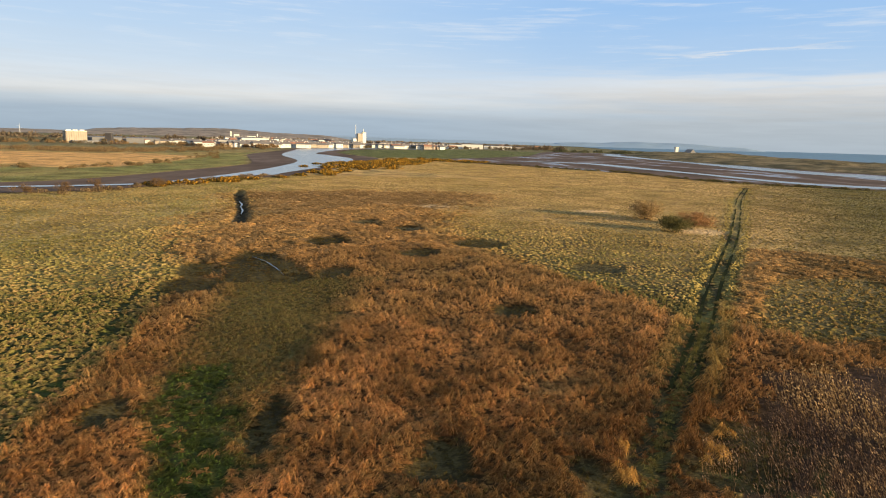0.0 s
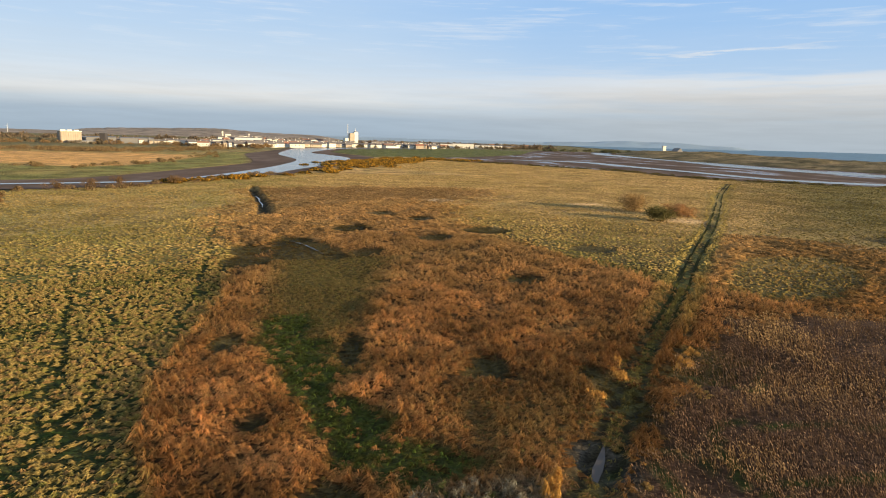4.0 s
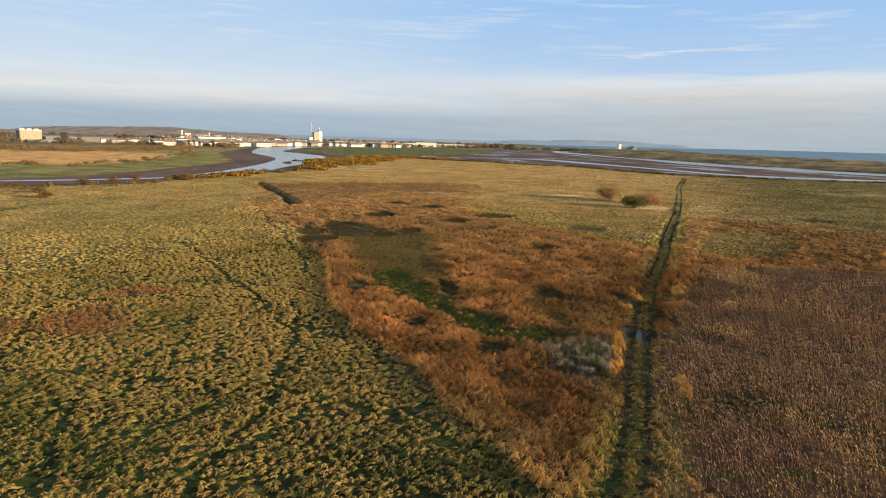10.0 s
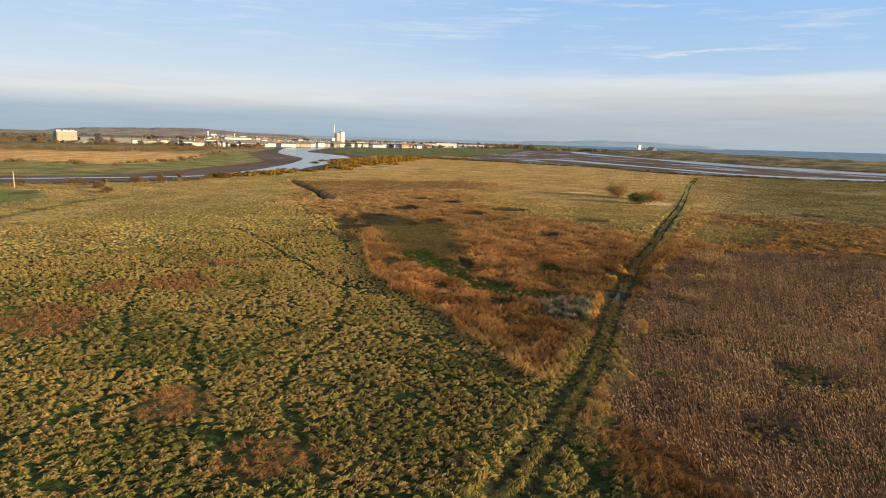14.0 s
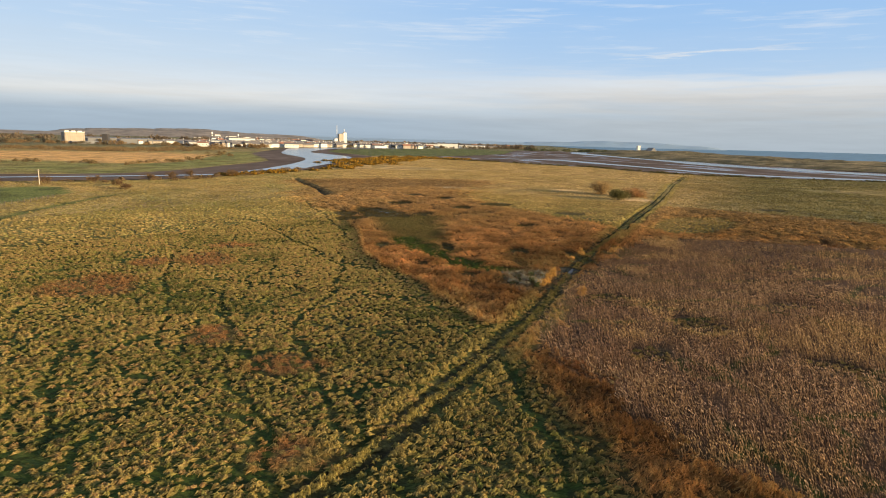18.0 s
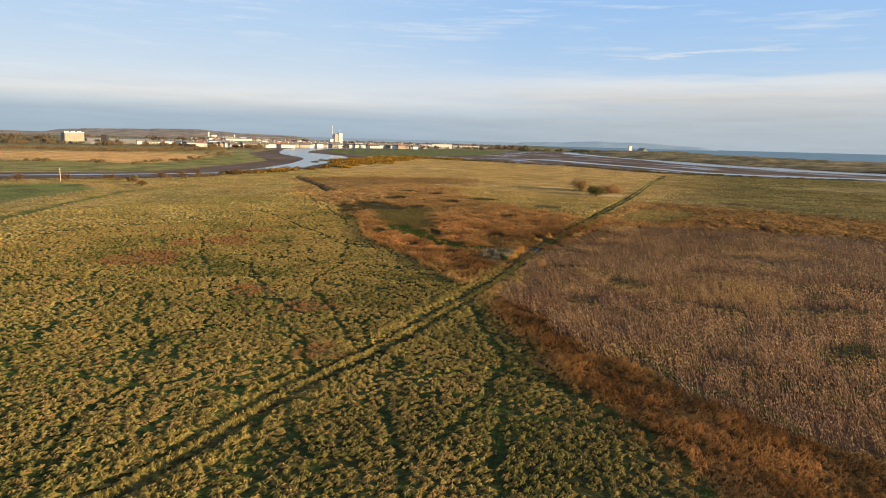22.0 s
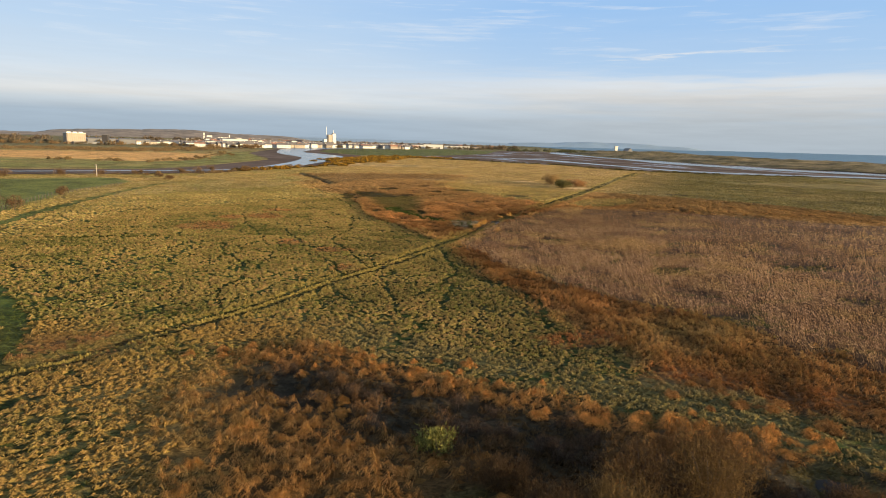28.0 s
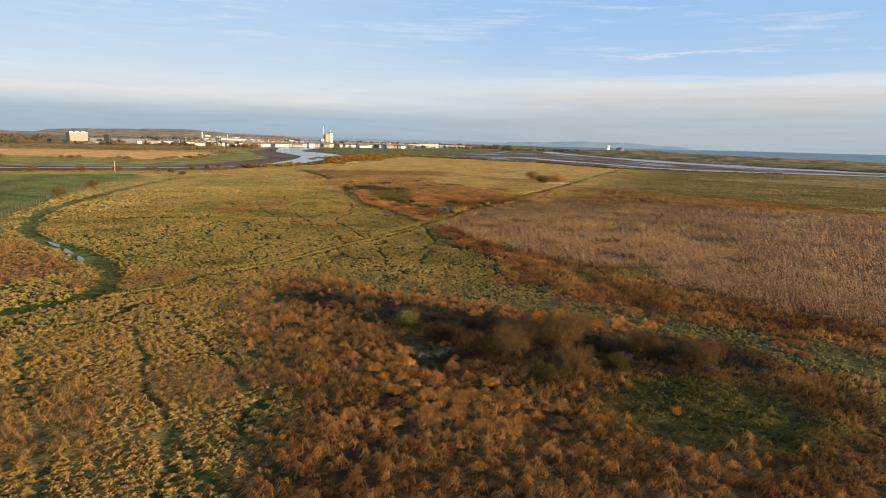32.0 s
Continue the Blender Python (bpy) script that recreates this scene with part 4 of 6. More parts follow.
def cover_tone(x, y, z, r, m, far):
    """Colour of the grass at each place."""
    n = len(x)
    big, mid = fractal(x, y, 30), fractal(x + 200, y, 7)
    u = np.clip(0.30 + 1.2 * (mid - 0.5) + 0.9 * (big - 0.5) + 0.8 * r.random(n) + 0.2 * np.clip((y - 50) / 120, 0, 1) + 0.18 * soft(oval(x, y, -32, 34, 14, 24), 0.8), 0, 1)[:, None]
    tone = GREEN * (1 - u) + STRAW * u
    hue = r.random(n)[:, None]
    tone = tone * np.where(hue < 0.25, (1.0, 0.86, 0.98), np.where(hue > 0.85, (0.88, 1.0, 0.85), (1.0, 1.0, 1.0)))
    o = np.clip(0.35 + 1.2 * (big - 0.5) + 0.9 * (r.random(n) - 0.5), 0, 1)[:, None]
    ochre = OCHRE * (1 - 0.6 * o) + RUST * 0.6 * o
    dry = np.clip(2.2 * (fractal(x - 130, y, 18) - 0.55) + 0.5 * (r.random(n) - 0.5) + 0.08 * (y < -66) + 0.12, 0, 0.75)[:, None]
    ochre = ochre * (1 - dry) + STRAW * 0.85 * dry
    ochre = ochre * (0.98, 0.95, 0.98) * ((0.2 + 1.6 * fractal(x - 60, y + 90, 4, 3)) * (0.8 + 0.9 * fractal(x + 160, y + 30, 15, 2)))[:, None]
    tone = tone * (1 - m[:, None]) + ochre * m[:, None]
    away = np.clip((off_lane(x, y) - 50) / 130, 0, 0.85)
    tone = blend(tone, (1 - m) * away * 0.9, np.array((0.27, 0.235, 0.085)) + np.array((0.19, 0.075, 0.04)) * np.clip(3.0 * (0.55 * fractal(x, y + 33, 34) + 0.45 * fractal(x + 71, y, 11)) - 1.0 + 0.75 * soft(x + 25, 30) * soft(60 + 0.62 * y - x, 40), 0, 1)[:, None])
    tone = blend(tone, m * np.clip(away * 1.3, 0, 0.9), (0.62, 0.335, 0.122))
    tone = blend(tone, m * 0.55 * soft(y - 62, 50), (0.55, 0.335, 0.135))
    tone = blend(tone, z["dull"] * (1 - m) * 0.45, (0.23, 0.185, 0.065))
    tone = blend(tone, z["east"] * (1 - z["reeds"]) * (1 - m) * 0.85, (0.25, 0.20, 0.065))
    tone = blend(tone, z["brake"] * 0.7, (0.27, 0.14, 0.05))
    tone = blend(tone, z["olive"] * 0.75, OLIVE_C)
    tone = blend(tone, z["lush"] * (r.random(n) < 0.8), (0.09, 0.105, 0.028))
    tone = blend(tone, z["grey"] * 0.8, (0.24, 0.22, 0.16))
    tone = blend(tone, z["rusty"] * 0.85 * (r.random(n) < 0.75), np.where((x > -20)[:, None], (0.52, 0.20, 0.07), (0.68, 0.31, 0.11)))
    tone = blend(tone, z["sombre"] * m * np.where(y < -20, 0.85, 0.62), (0.19, 0.088, 0.033))
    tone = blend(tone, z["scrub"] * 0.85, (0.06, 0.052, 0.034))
    tone = blend(tone, z["hollow"], (0.09, 0.085, 0.028))
    tone = blend(tone, z["pool"], (0.13, 0.085, 0.035))
    tone = blend(tone, z["verge"] * 0.8 * (1 - m * 0.5), (0.54, 0.40, 0.125))
    tone = blend(tone, z["strip"] * 0.75, (0.36, 0.28, 0.12))
    tone = blend(tone, z["walkway"] * 0.6, (0.36, 0.27, 0.115))
    tone = blend(tone, z["thin"] * z["reeds"] * 0.7, (0.20, 0.135, 0.06))
    tone = blend(tone, z["hummock"] * m * (1 - z["sombre"]) * (1 - z["scrub"]) * (1 - z["hollow"]) * 0.55, (0.38, 0.19, 0.068))
    tone = blend(tone, z["shag"] * 0.7, (0.78, 0.45, 0.145))
    tone = blend(tone, z["golden"] * 0.7, (0.42, 0.29, 0.085))
    tone = blend(tone, z["bare"], (0.58, 0.37, 0.17))
    tone = blend(tone, z["tan"] * 0.8, (0.55, 0.335, 0.112))
    tone = tone * (1 - 0.3 * soft(x - 0.62 * y - 18, 24) * soft(y - 12, 20))[:, None]      # darker sward east of the track
    if far:
        tone = tone * (0.8 + 0.4 * r.random((n, 1))) * (0.7 + 0.6 * fractal(x + 11, y, 9, 3))[:, None]
    return tone


def sow(label, places, size, seed, field_blades, field_hair, marsh_blades, hair, far=False):
    """Sow the open ground: rounded combed tussocks in the field, fine shaggy grass in the marsh."""
    x, y, r = places
    z = zones(x, y)
    bare = np.maximum.reduce([z["rut"] * 0.97, z["lane"] * 0.5, soft(oval(x, y, 9.1, 19.4, 1.8, 2.8), 0.3), z["loop"], z["footpath"], z["runs"] * 0.75, z["ditch"], z["wet"], z["pasture"], z["straw"], z["bank"], z["reeds"], z["bare"] * 0.8, z["walkway"] * 0.6, z["pool"] * 0.9, z["lush"] * 0.5, z["scrub"] * 0.3])
    bare = np.where(z["thin"] > 0.5, np.minimum(bare, 0.6), bare)
    gaps = np.clip(1 - 11 * np.abs(fractal(x - 20, y + 70, 5, 2) - 0.5), 0, 1) * (1 - z["marsh"])     # winding green gaps through the sward
    thick = np.clip(0.82 + 0.5 * fractal(x, y, 9) - 0.5 * gaps, 0, 1) * (1 - 0.4 * z["hummock"] * z["marsh"]) * np.clip(1 - z["hummock"] * z["marsh"] * 6 * (0.47 - fractal(x + 60, y, 2.2, 2)), 0.12, 1)
    keep = (r.random(len(x)) > bare) & (r.random(len(x)) < thick)
    x, y, gaps = x[keep], y[keep], gaps[keep]
    z = {k: v[keep] for k, v in z.items()}
    n = len(x)
    m = np.clip(z["marsh"] + 0.5 * (r.random(n) - 0.5) * (z["marsh"] > 0.05), 0, 1)
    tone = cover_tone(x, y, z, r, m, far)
    low = np.maximum.reduce([z["olive"] * 0.55, z["lush"] * 0.5, z["hollow"] * 0.6, z["pool"] * 0.6, z["walkway"] * 0.6, z["lane"] * 0.45, gaps * 0.35])
    lump = fractal(x + 40, y, 2.8, 2)
    tall = size * (0.25 + 0.10 * z["verge"]) * (0.6 + 0.65 * r.random(n)) * (1 - low) * (0.62 if size > 1.5 else 0.8 if far else 1.0)
    reach = size * 0.34 * (0.65 + 0.7 * r.random(n)) * (1 - 0.35 * low)
    root = blend(np.array((0.11, 0.13, 0.030)) + np.zeros((n, 3)), soft(x + 36, 16), (0.082, 0.086, 0.025)) * (0.6 + 0.8 * r.random((n, 1)))
    pz = height(x, y, z)
    b = (m > 0.5) | (z["rusty"] > 0.5)
    a = ~b
    near = size < 1.2
    # darker green body: root colour with the shade between tussocks added to it
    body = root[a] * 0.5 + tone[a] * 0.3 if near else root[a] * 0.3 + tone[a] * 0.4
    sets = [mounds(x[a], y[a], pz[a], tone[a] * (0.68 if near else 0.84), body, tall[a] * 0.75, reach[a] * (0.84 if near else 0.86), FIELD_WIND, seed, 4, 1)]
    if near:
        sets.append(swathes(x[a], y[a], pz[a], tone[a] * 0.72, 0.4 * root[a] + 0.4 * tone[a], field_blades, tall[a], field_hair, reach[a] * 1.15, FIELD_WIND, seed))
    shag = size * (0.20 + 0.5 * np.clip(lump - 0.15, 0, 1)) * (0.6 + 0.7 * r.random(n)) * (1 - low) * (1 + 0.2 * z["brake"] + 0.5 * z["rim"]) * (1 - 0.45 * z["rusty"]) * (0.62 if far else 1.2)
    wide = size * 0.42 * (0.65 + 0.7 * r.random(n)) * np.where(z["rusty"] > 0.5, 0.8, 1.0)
    # darkened copy of the grass colour, for the shade low in the clumps
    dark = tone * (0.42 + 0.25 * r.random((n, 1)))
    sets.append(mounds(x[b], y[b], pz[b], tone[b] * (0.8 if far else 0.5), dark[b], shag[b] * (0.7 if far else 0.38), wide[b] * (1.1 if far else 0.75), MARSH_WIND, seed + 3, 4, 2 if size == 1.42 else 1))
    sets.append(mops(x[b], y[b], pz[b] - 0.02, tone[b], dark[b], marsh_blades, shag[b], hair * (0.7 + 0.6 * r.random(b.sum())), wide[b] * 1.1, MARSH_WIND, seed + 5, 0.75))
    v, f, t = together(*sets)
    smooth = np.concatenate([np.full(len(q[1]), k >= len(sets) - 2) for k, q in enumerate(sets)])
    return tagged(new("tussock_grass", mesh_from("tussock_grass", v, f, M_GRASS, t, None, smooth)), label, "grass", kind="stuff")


def places_in(box, step, seed, inner, outer, marsh_step=None):
    """Places whose distance from the flown lane lies between two widths; the marsh is sown at a step of its own."""
    x, y, r = scatter(*box, step, seed)
    if marsh_step:
        x2, y2, r = scatter(*box, marsh_step, seed + 70)
        wet, wet2 = zones(x, y)["marsh"] > 0.4, zones(x2, y2)["marsh"] > 0.4
        x, y = np.concatenate([x[~wet], x2[wet2]]), np.concatenate([y[~wet], y2[wet2]])
    d = off_lane(x, y)
    keep = (d >= inner) & (d < outer) & in_sight(x, y)
    return x[keep], y[keep], r


sow("straw and rust coloured wind-bent tussock grass", places_in((-70, 60, -128, 80), 0.46, 11, -1, 36, 0.53), 1.0, 21, 6, 0.056, 16, 0.017)
sow("straw coloured rough tussock grass beside the lane", places_in((-120, 100, -128, 120), 0.55, 12, 36, 75, 0.68), 1.12, 22, 3, 0.085, 9, 0.03)
sow("rough mixed grass across the open marsh", places_in((-160, 200, -128, 190), 0.72, 18, 75, 140), 1.42, 25, 0, 0, 3, 0.07, True)
sow("pale rough grass out towards the river", places_in((-180, 340, -60, 330), 1.15, 13, 140, 330), 1.6, 23, 0, 0, 1, 0.10, True)
sow("pale far grass before the estuary bank", places_in((-60, 320, 200, 560), 2.0, 14, 330, 900), 2.2, 24, 0, 0, 1, 0.2, True)


def sow_sedge():
    """Low fine sedge and moss in the wet places and on the trodden paths."""
    x, y, r = scatter(-70, 34, -128, 130, 0.46, 15)
    z = zones(x, y)
    w = np.maximum.reduce([z["olive"] * 0.9, z["lush"], z["pool"], z["hollow"], z["loop"] * 0.6, z["footpath"] * 0.5, z["lane"] * 0.7 * (1 - z["rut"]), z["golden"]])
    keep = r.random(len(x)) < w * 0.8
    x, y = x[keep], y[keep]
    z = {k: v[keep] for k, v in z.items()}
    n = len(x)
    tone = np.array((0.17, 0.145, 0.042)) + np.zeros((n, 3))
    tone = blend(tone, z["lush"], (0.10, 0.14, 0.03))
    tone = blend(tone, z["loop"], (0.12, 0.135, 0.03))
    tone = blend(tone, z["lane"], (0.25, 0.20, 0.055))
    tone = blend(tone, z["pool"], (0.10, 0.075, 0.024))
    tone = blend(tone, z["golden"], (0.46, 0.33, 0.09))
    tone = tone * (0.7 + 0.6 * r.random((n, 1)))
    tall, reach = 0.10 + 0.16 * r.random(n), 0.16 + 0.16 * r.random(n)
    v, f, t = mops(x, y, height(x, y, z), tone, tone * 0.7, 8, tall, 0.065 * reach, reach, (-0.35, 0.15), 16)
    return tagged(new("sedge", mesh_from("sedge", v, f, M_GRASS, t)), "low fine sedge and moss in wet hollows", "sedge", kind="stuff")


sow_sedge()


def track_crown():
    """The uncut strip of yellow grass between the wheel lines."""
    r = np.random.default_rng(19)
    way = np.array([p for p in TRACK if p[1] < 66])
    seg = np.concatenate([[0], np.cumsum(np.hypot(*np.diff(way, axis=0).T))])
    q = np.arange(0, seg[-1], 0.05)
    g = np.stack([np.gradient(np.interp(q, seg, way[:, k])) for k in (0, 1)], 1)
    g /= np.hypot(g[:, 0], g[:, 1])[:, None]
    off = r.normal(0, 0.22, len(q))
    x, y = np.interp(q, seg, way[:, 0]) - g[:, 1] * off, np.interp(q, seg, way[:, 1]) + g[:, 0] * off
    keep = (r.random(len(q)) < np.clip(2.6 * fractal(x, y, 3, 2) - 0.6, 0.1, 0.85) * np.interp(y, [-12, 2, 45, 60], [1, 0.4, 0.4, 0.8])) & (oval(x, y, 9.1, 19.4, 1.8, 3) < 0)
    x, y = x[keep], y[keep]
    n = len(x)
    tone = np.array((0.46, 0.35, 0.10)) * (0.7 + 0.6 * r.random((n, 1))) * np.interp(y, [-40, -12, 4, 66], [1.0, 0.8, 0.42, 0.6])[:, None]
    tall, reach = 0.12 + 0.20 * r.random(n), 0.16 + 0.14 * r.random(n)
    v, f, t = mops(x, y, height(x, y, zones(x, y)), tone, tone * 0.6, 9, tall, np.full(n, 0.014), reach, FIELD_WIND, 20, 0.6)
    return tagged(new("track_grass", mesh_from("track_grass", v, f, M_GRASS, t)), "strip of yellow grass between the wheel lines", "grass", kind="stuff")


track_crown()


def plumes(px, py, pz, tone, head, count, tall, wide, reach, wind, seed=1):
    """Reeds: thin leaning stems, each with a soft plume at its top."""
    r = np.random.default_rng(seed)
    n = len(px)
    k = n * count
    idx = np.repeat(np.arange(n), count)
    a, s = r.random(k) * 2 * np.pi, r.random(k) * np.pi
    out = reach * np.sqrt(r.random(k))
    bx, by, bz = px[idx] + np.cos(a) * out, py[idx] + np.sin(a) * out, pz[idx] - 0.05
    h = tall[idx] * (0.6 + 0.6 * r.random(k))
    lean = r.normal(0, 0.22, (2, k))
    tx, ty = bx + (wind[0] + lean[0]) * h, by + (wind[1] + lean[1]) * h
    w = wide[idx] * (0.6 + 0.8 * r.random(k))
    sx, sy = np.cos(s) * w, np.sin(s) * w
    long = 0.16 + 0.20 * r.random(k)
    ex, ey = tx + (wind[0] * 1.6 + lean[0]) * long, ty + (wind[1] * 1.6 + lean[1]) * long
    v = np.empty((k, 6, 3))
    v[:, 0] = np.stack([bx - sx * 0.5, by - sy * 0.5, bz], 1)
    v[:, 1] = np.stack([bx + sx * 0.5, by + sy * 0.5, bz], 1)
    v[:, 2] = np.stack([tx, ty, bz + h], 1)
    v[:, 3] = np.stack([(tx + ex) / 2 - sx, (ty + ey) / 2 - sy, bz + h + long * 0.45], 1)
    v[:, 4] = np.stack([(tx + ex) / 2 + sx, (ty + ey) / 2 + sy, bz + h + long * 0.40], 1)
    v[:, 5] = np.stack([ex, ey, bz + h + long * 0.7], 1)
    base = (np.arange(k) * 6)[:, None]
    f = np.concatenate([base + np.array([[0, 1, 2]]), base + np.array([[2, 4, 3]]), base + np.array([[3, 4, 5]])])
    vary = (0.7 + 0.6 * r.random((k, 1))) * (0.6 + 0.8 * r.random((n, 1)))[idx]
    t = np.stack([tone[idx] * vary] * 3 + [head[idx] * vary] * 3, 1).reshape(-1, 3)
    return v.reshape(-1, 3), f, t


def sow_reeds():
    x, y, r = scatter(-8, 42, -120, 48, 0.46, 31)
    x2, y2, r2 = scatter(42, 72, -120, 50, 0.62, 32)
    x3, y3, r3 = scatter(72, 150, -100, 50, 1.05, 34)
    x, y = np.concatenate([x, x2, x3]), np.concatenate([y, y2, y3])
    z = zones(x, y)
    gaps, fine = fractal(x, y, 8), fractal(x + 33, y, 2.6, 2)
    keep = (r.random(len(x)) < z["reeds"] * (1 - 0.9 * z["thin"]) * np.clip((gaps - 0.2) * 7, 0.25, 1) * np.clip(0.25 + 1.6 * fine, 0, 1)) & (z["lane"] < 0.5)
    x, y = x[keep], y[keep]
    n = len(x)
    u = np.clip(fractal(x, y, 12) * 1.2 - 0.15 + 0.7 * (r.random(n) - 0.5), 0, 1)[:, None]
    tone = np.array((0.24, 0.138, 0.074)) * (1 - u) + np.array((0.425, 0.26, 0.125)) * u
    head = np.array((0.33, 0.20, 0.132)) * (1 - u) + np.array((0.56, 0.37, 0.215)) * u
    wet = np.interp(y, [-45, 15, 45], [1.06, 0.67, 0.42])[:, None]          # multiplier that tones the reeds darker towards the track
    tone, head = tone * wet, head * wet
    tall = (0.42 + 0.40 * fractal(x + 70, y, 16)) * (0.6 + 0.8 * r.random(n))
    near = x < 34
    tan = np.clip(5 * (fractal(x - 9, y + 20, 10) - 0.52), 0, 0.7)
    tone, head = blend(tone, tan, (0.36, 0.22, 0.09)), blend(head, tan, (0.55, 0.36, 0.16))
    sets = []
    for pick, many, long, w in ((near, 5, 1.2, 0.031), (~near & (x < 72), 3, 1.1, 0.055), (x >= 72, 3, 1.0, 0.11)):
        sets.append(plumes(x[pick], y[pick], np.zeros(pick.sum()), tone[pick], head[pick], many, tall[pick] * long, np.full(pick.sum(), w), 0.42, (-0.25, 0.10), 33 + int(w * 1000)))
    v, f, t = together(*sets)
    return tagged(new("reed_bed", mesh_from("reed_bed", v, f, M_GRASS, t)), "dense bed of dry tan-brown reeds with pale plumes", "reeds", kind="stuff")


sow_reeds()


# ---------------------------------------------------------------- shrubs
def tube(bm, a, b, ra, rb, sides=6):
    """A tapered limb between two points."""
    a, b = Vector(a), Vector(b)
    q = (b - a).to_track_quat("Z", "Y").to_matrix()
    rings = []
    for p, rad in ((a, ra), (b, rb)):
        rings.append([bm.verts.new(p + q @ Vector((math.cos(i * 2 * math.pi / sides) * rad, math.sin(i * 2 * math.pi / sides) * rad, 0))) for i in range(sides)])
    for i in range(sides):
        j = (i + 1) % sides
        bm.faces.new((rings[0][i], rings[0][j], rings[1][j], rings[1][i]))
    bm.faces.new(rings[1])


def bm_mesh(name, bm, material):
    me = bpy.data.meshes.new(name)
    bmesh.ops.recalc_face_normals(bm, faces=bm.faces)
    bm.to_mesh(me)
    bm.free()
    me.materials.append(material)
    return me


def twig_cloud(name, r, wide, tall, count, length, thick, tone, spread=0.3, lift=0.6, floor_z=0.1):
    """A crown of many thin twigs or leaves, gathered in uneven tufts."""
    lobes = max(4, count // 90)
    lx = r.normal(0, 0.42, (lobes, 3)) * (wide, wide, tall * 0.42) + (0, 0, tall * 0.55)
    c = lx[r.integers(0, lobes, count)]
    p = c + r.normal(0, 0.19, (count, 3)) * (wide, wide, tall * 0.9)
    p[:, 2] = np.clip(p[:, 2], floor_z, tall * 1.05)
    d = r.normal(0, 1, (count, 3)) + (0, 0, lift * 2)
    d += p * (0.5 / max(wide, 0.1), 0.5 / max(wide, 0.1), 0)
    d /= np.linalg.norm(d, axis=1)[:, None]
    s = np.cross(d, r.normal(0, 1, (count, 3)))
    s /= np.linalg.norm(s, axis=1)[:, None]
    ln = length * (0.5 + r.random(count))[:, None]
    v = np.stack([p - s * thick, p + s * thick, p + d * ln], 1).reshape(-1, 3)
    f = np.arange(3 * count).reshape(-1, 3)
    t = np.repeat(np.asarray(tone) * (1 - spread + 2 * spread * r.random((count, 1))), 3, axis=0)
    return mesh_from(name, v, f, M_TWIG, t)


def shrub(name, x, y, wide, tall, tone, label, category, seed, count=900, length=0.5, thick=0.03, group="", stems=6):
    r = np.random.default_rng(seed)
    e = thing(name, x, y, 0, label, category, group)
    for k in range(stems):
        bm = bmesh.new()
        a = k * 2.4 + r.random()
        out = wide * (0.2 + 0.5 * r.random())
        mid = Vector((math.cos(a) * out * 0.4, math.sin(a) * out * 0.4, tall * 0.4))
        tip = Vector((math.cos(a) * out, math.sin(a) * out, tall * (0.75 + 0.25 * r.random())))
        tube(bm, (math.cos(a) * 0.15, math.sin(a) * 0.15, -0.2), mid, 0.05 * tall / 3, 0.032 * tall / 3)
        tube(bm, mid, tip, 0.032 * tall / 3, 0.008)
        tube(bm, mid, mid + Vector((math.cos(a + 1.2) * out * 0.6, math.sin(a + 1.2) * out * 0.6, tall * 0.4)), 0.02 * tall / 3, 0.006)
        part("stem", bm_mesh("stem", bm, M_BARK), e)
    part("crown", twig_cloud("crown", r, wide, tall, count, length, thick, tone), e)
    return e


BROWN, DUN, MOSS = (0.155, 0.092, 0.046), (0.21, 0.135, 0.056), (0.10, 0.085, 0.026)
shrub("willow_bush", 80, 162, 4.2, 5.0, (0.34, 0.225, 0.10), "leafless brown willow bush in rough grass", "bush", 41, 3600, 0.7, 0.075)
shrub("gorse_bush", 76, 139, 4.0, 3.6, (0.12, 0.105, 0.04), "dense dark green gorse bush in rough grass", "bush", 42, 3600, 0.5, 0.085)
shrub("willow_bush", 88, 150, 3.9, 3.2, (0.36, 0.20, 0.09), "low russet leafless bush in rough grass", "bush", 43, 3000, 0.6, 0.07)
shrub("gorse_bush", -28, -92, 1.1, 1.7, (0.20, 0.19, 0.055), "small bright green gorse bush", "bush", 44, 1600, 0.25, 0.035)
for k, (x, y) in enumerate([(-28, -100.6), (-26.3, -101), (-25.6, -99.4), (-28.8, -99)]):
    shrub("dead_shrub", x, y, 0.8, 0.35, (0.24, 0.22, 0.20), "pale bleached twigs lying over a dark pool", "bush", 46 + k, 90, 0.3, 0.016, "bleached twigs in the hollow", 3)
WILLOWS = [(-20, -101, 2.2, 2.8, DUN), (-17, -98, 2.6, 3.2, (0.20, 0.115, 0.05)), (-14, -100, 2.6, 3.4, (0.23, 0.14, 0.055)), (-11, -97, 2.6, 2.8, (0.20, 0.115, 0.05)), (-16, -107, 1.8, 2.6, DUN), (-23, -100, 1.6, 2.0, BROWN), (-7, -103, 2.0, 2.0, BROWN), (-19, -108, 1.2, 1.5, MOSS), (-3, -106, 1.8, 1.8, DUN), (-12, -107, 1.3, 1.6, MOSS), (-25, -96, 1.5, 1.5, BROWN)]
for k, (x, y, w, h, c) in enumerate(WILLOWS):
    shrub("willow_bush", x, y, w * 0.92, h * 0.92, tuple(0.74 * q for q in c), "leafless brown willow scrub in the wet hollow", "bush", 50 + k, 5200, 0.42, 0.011, "willow scrub in the hollow")
dead = np.random.default_rng(17)
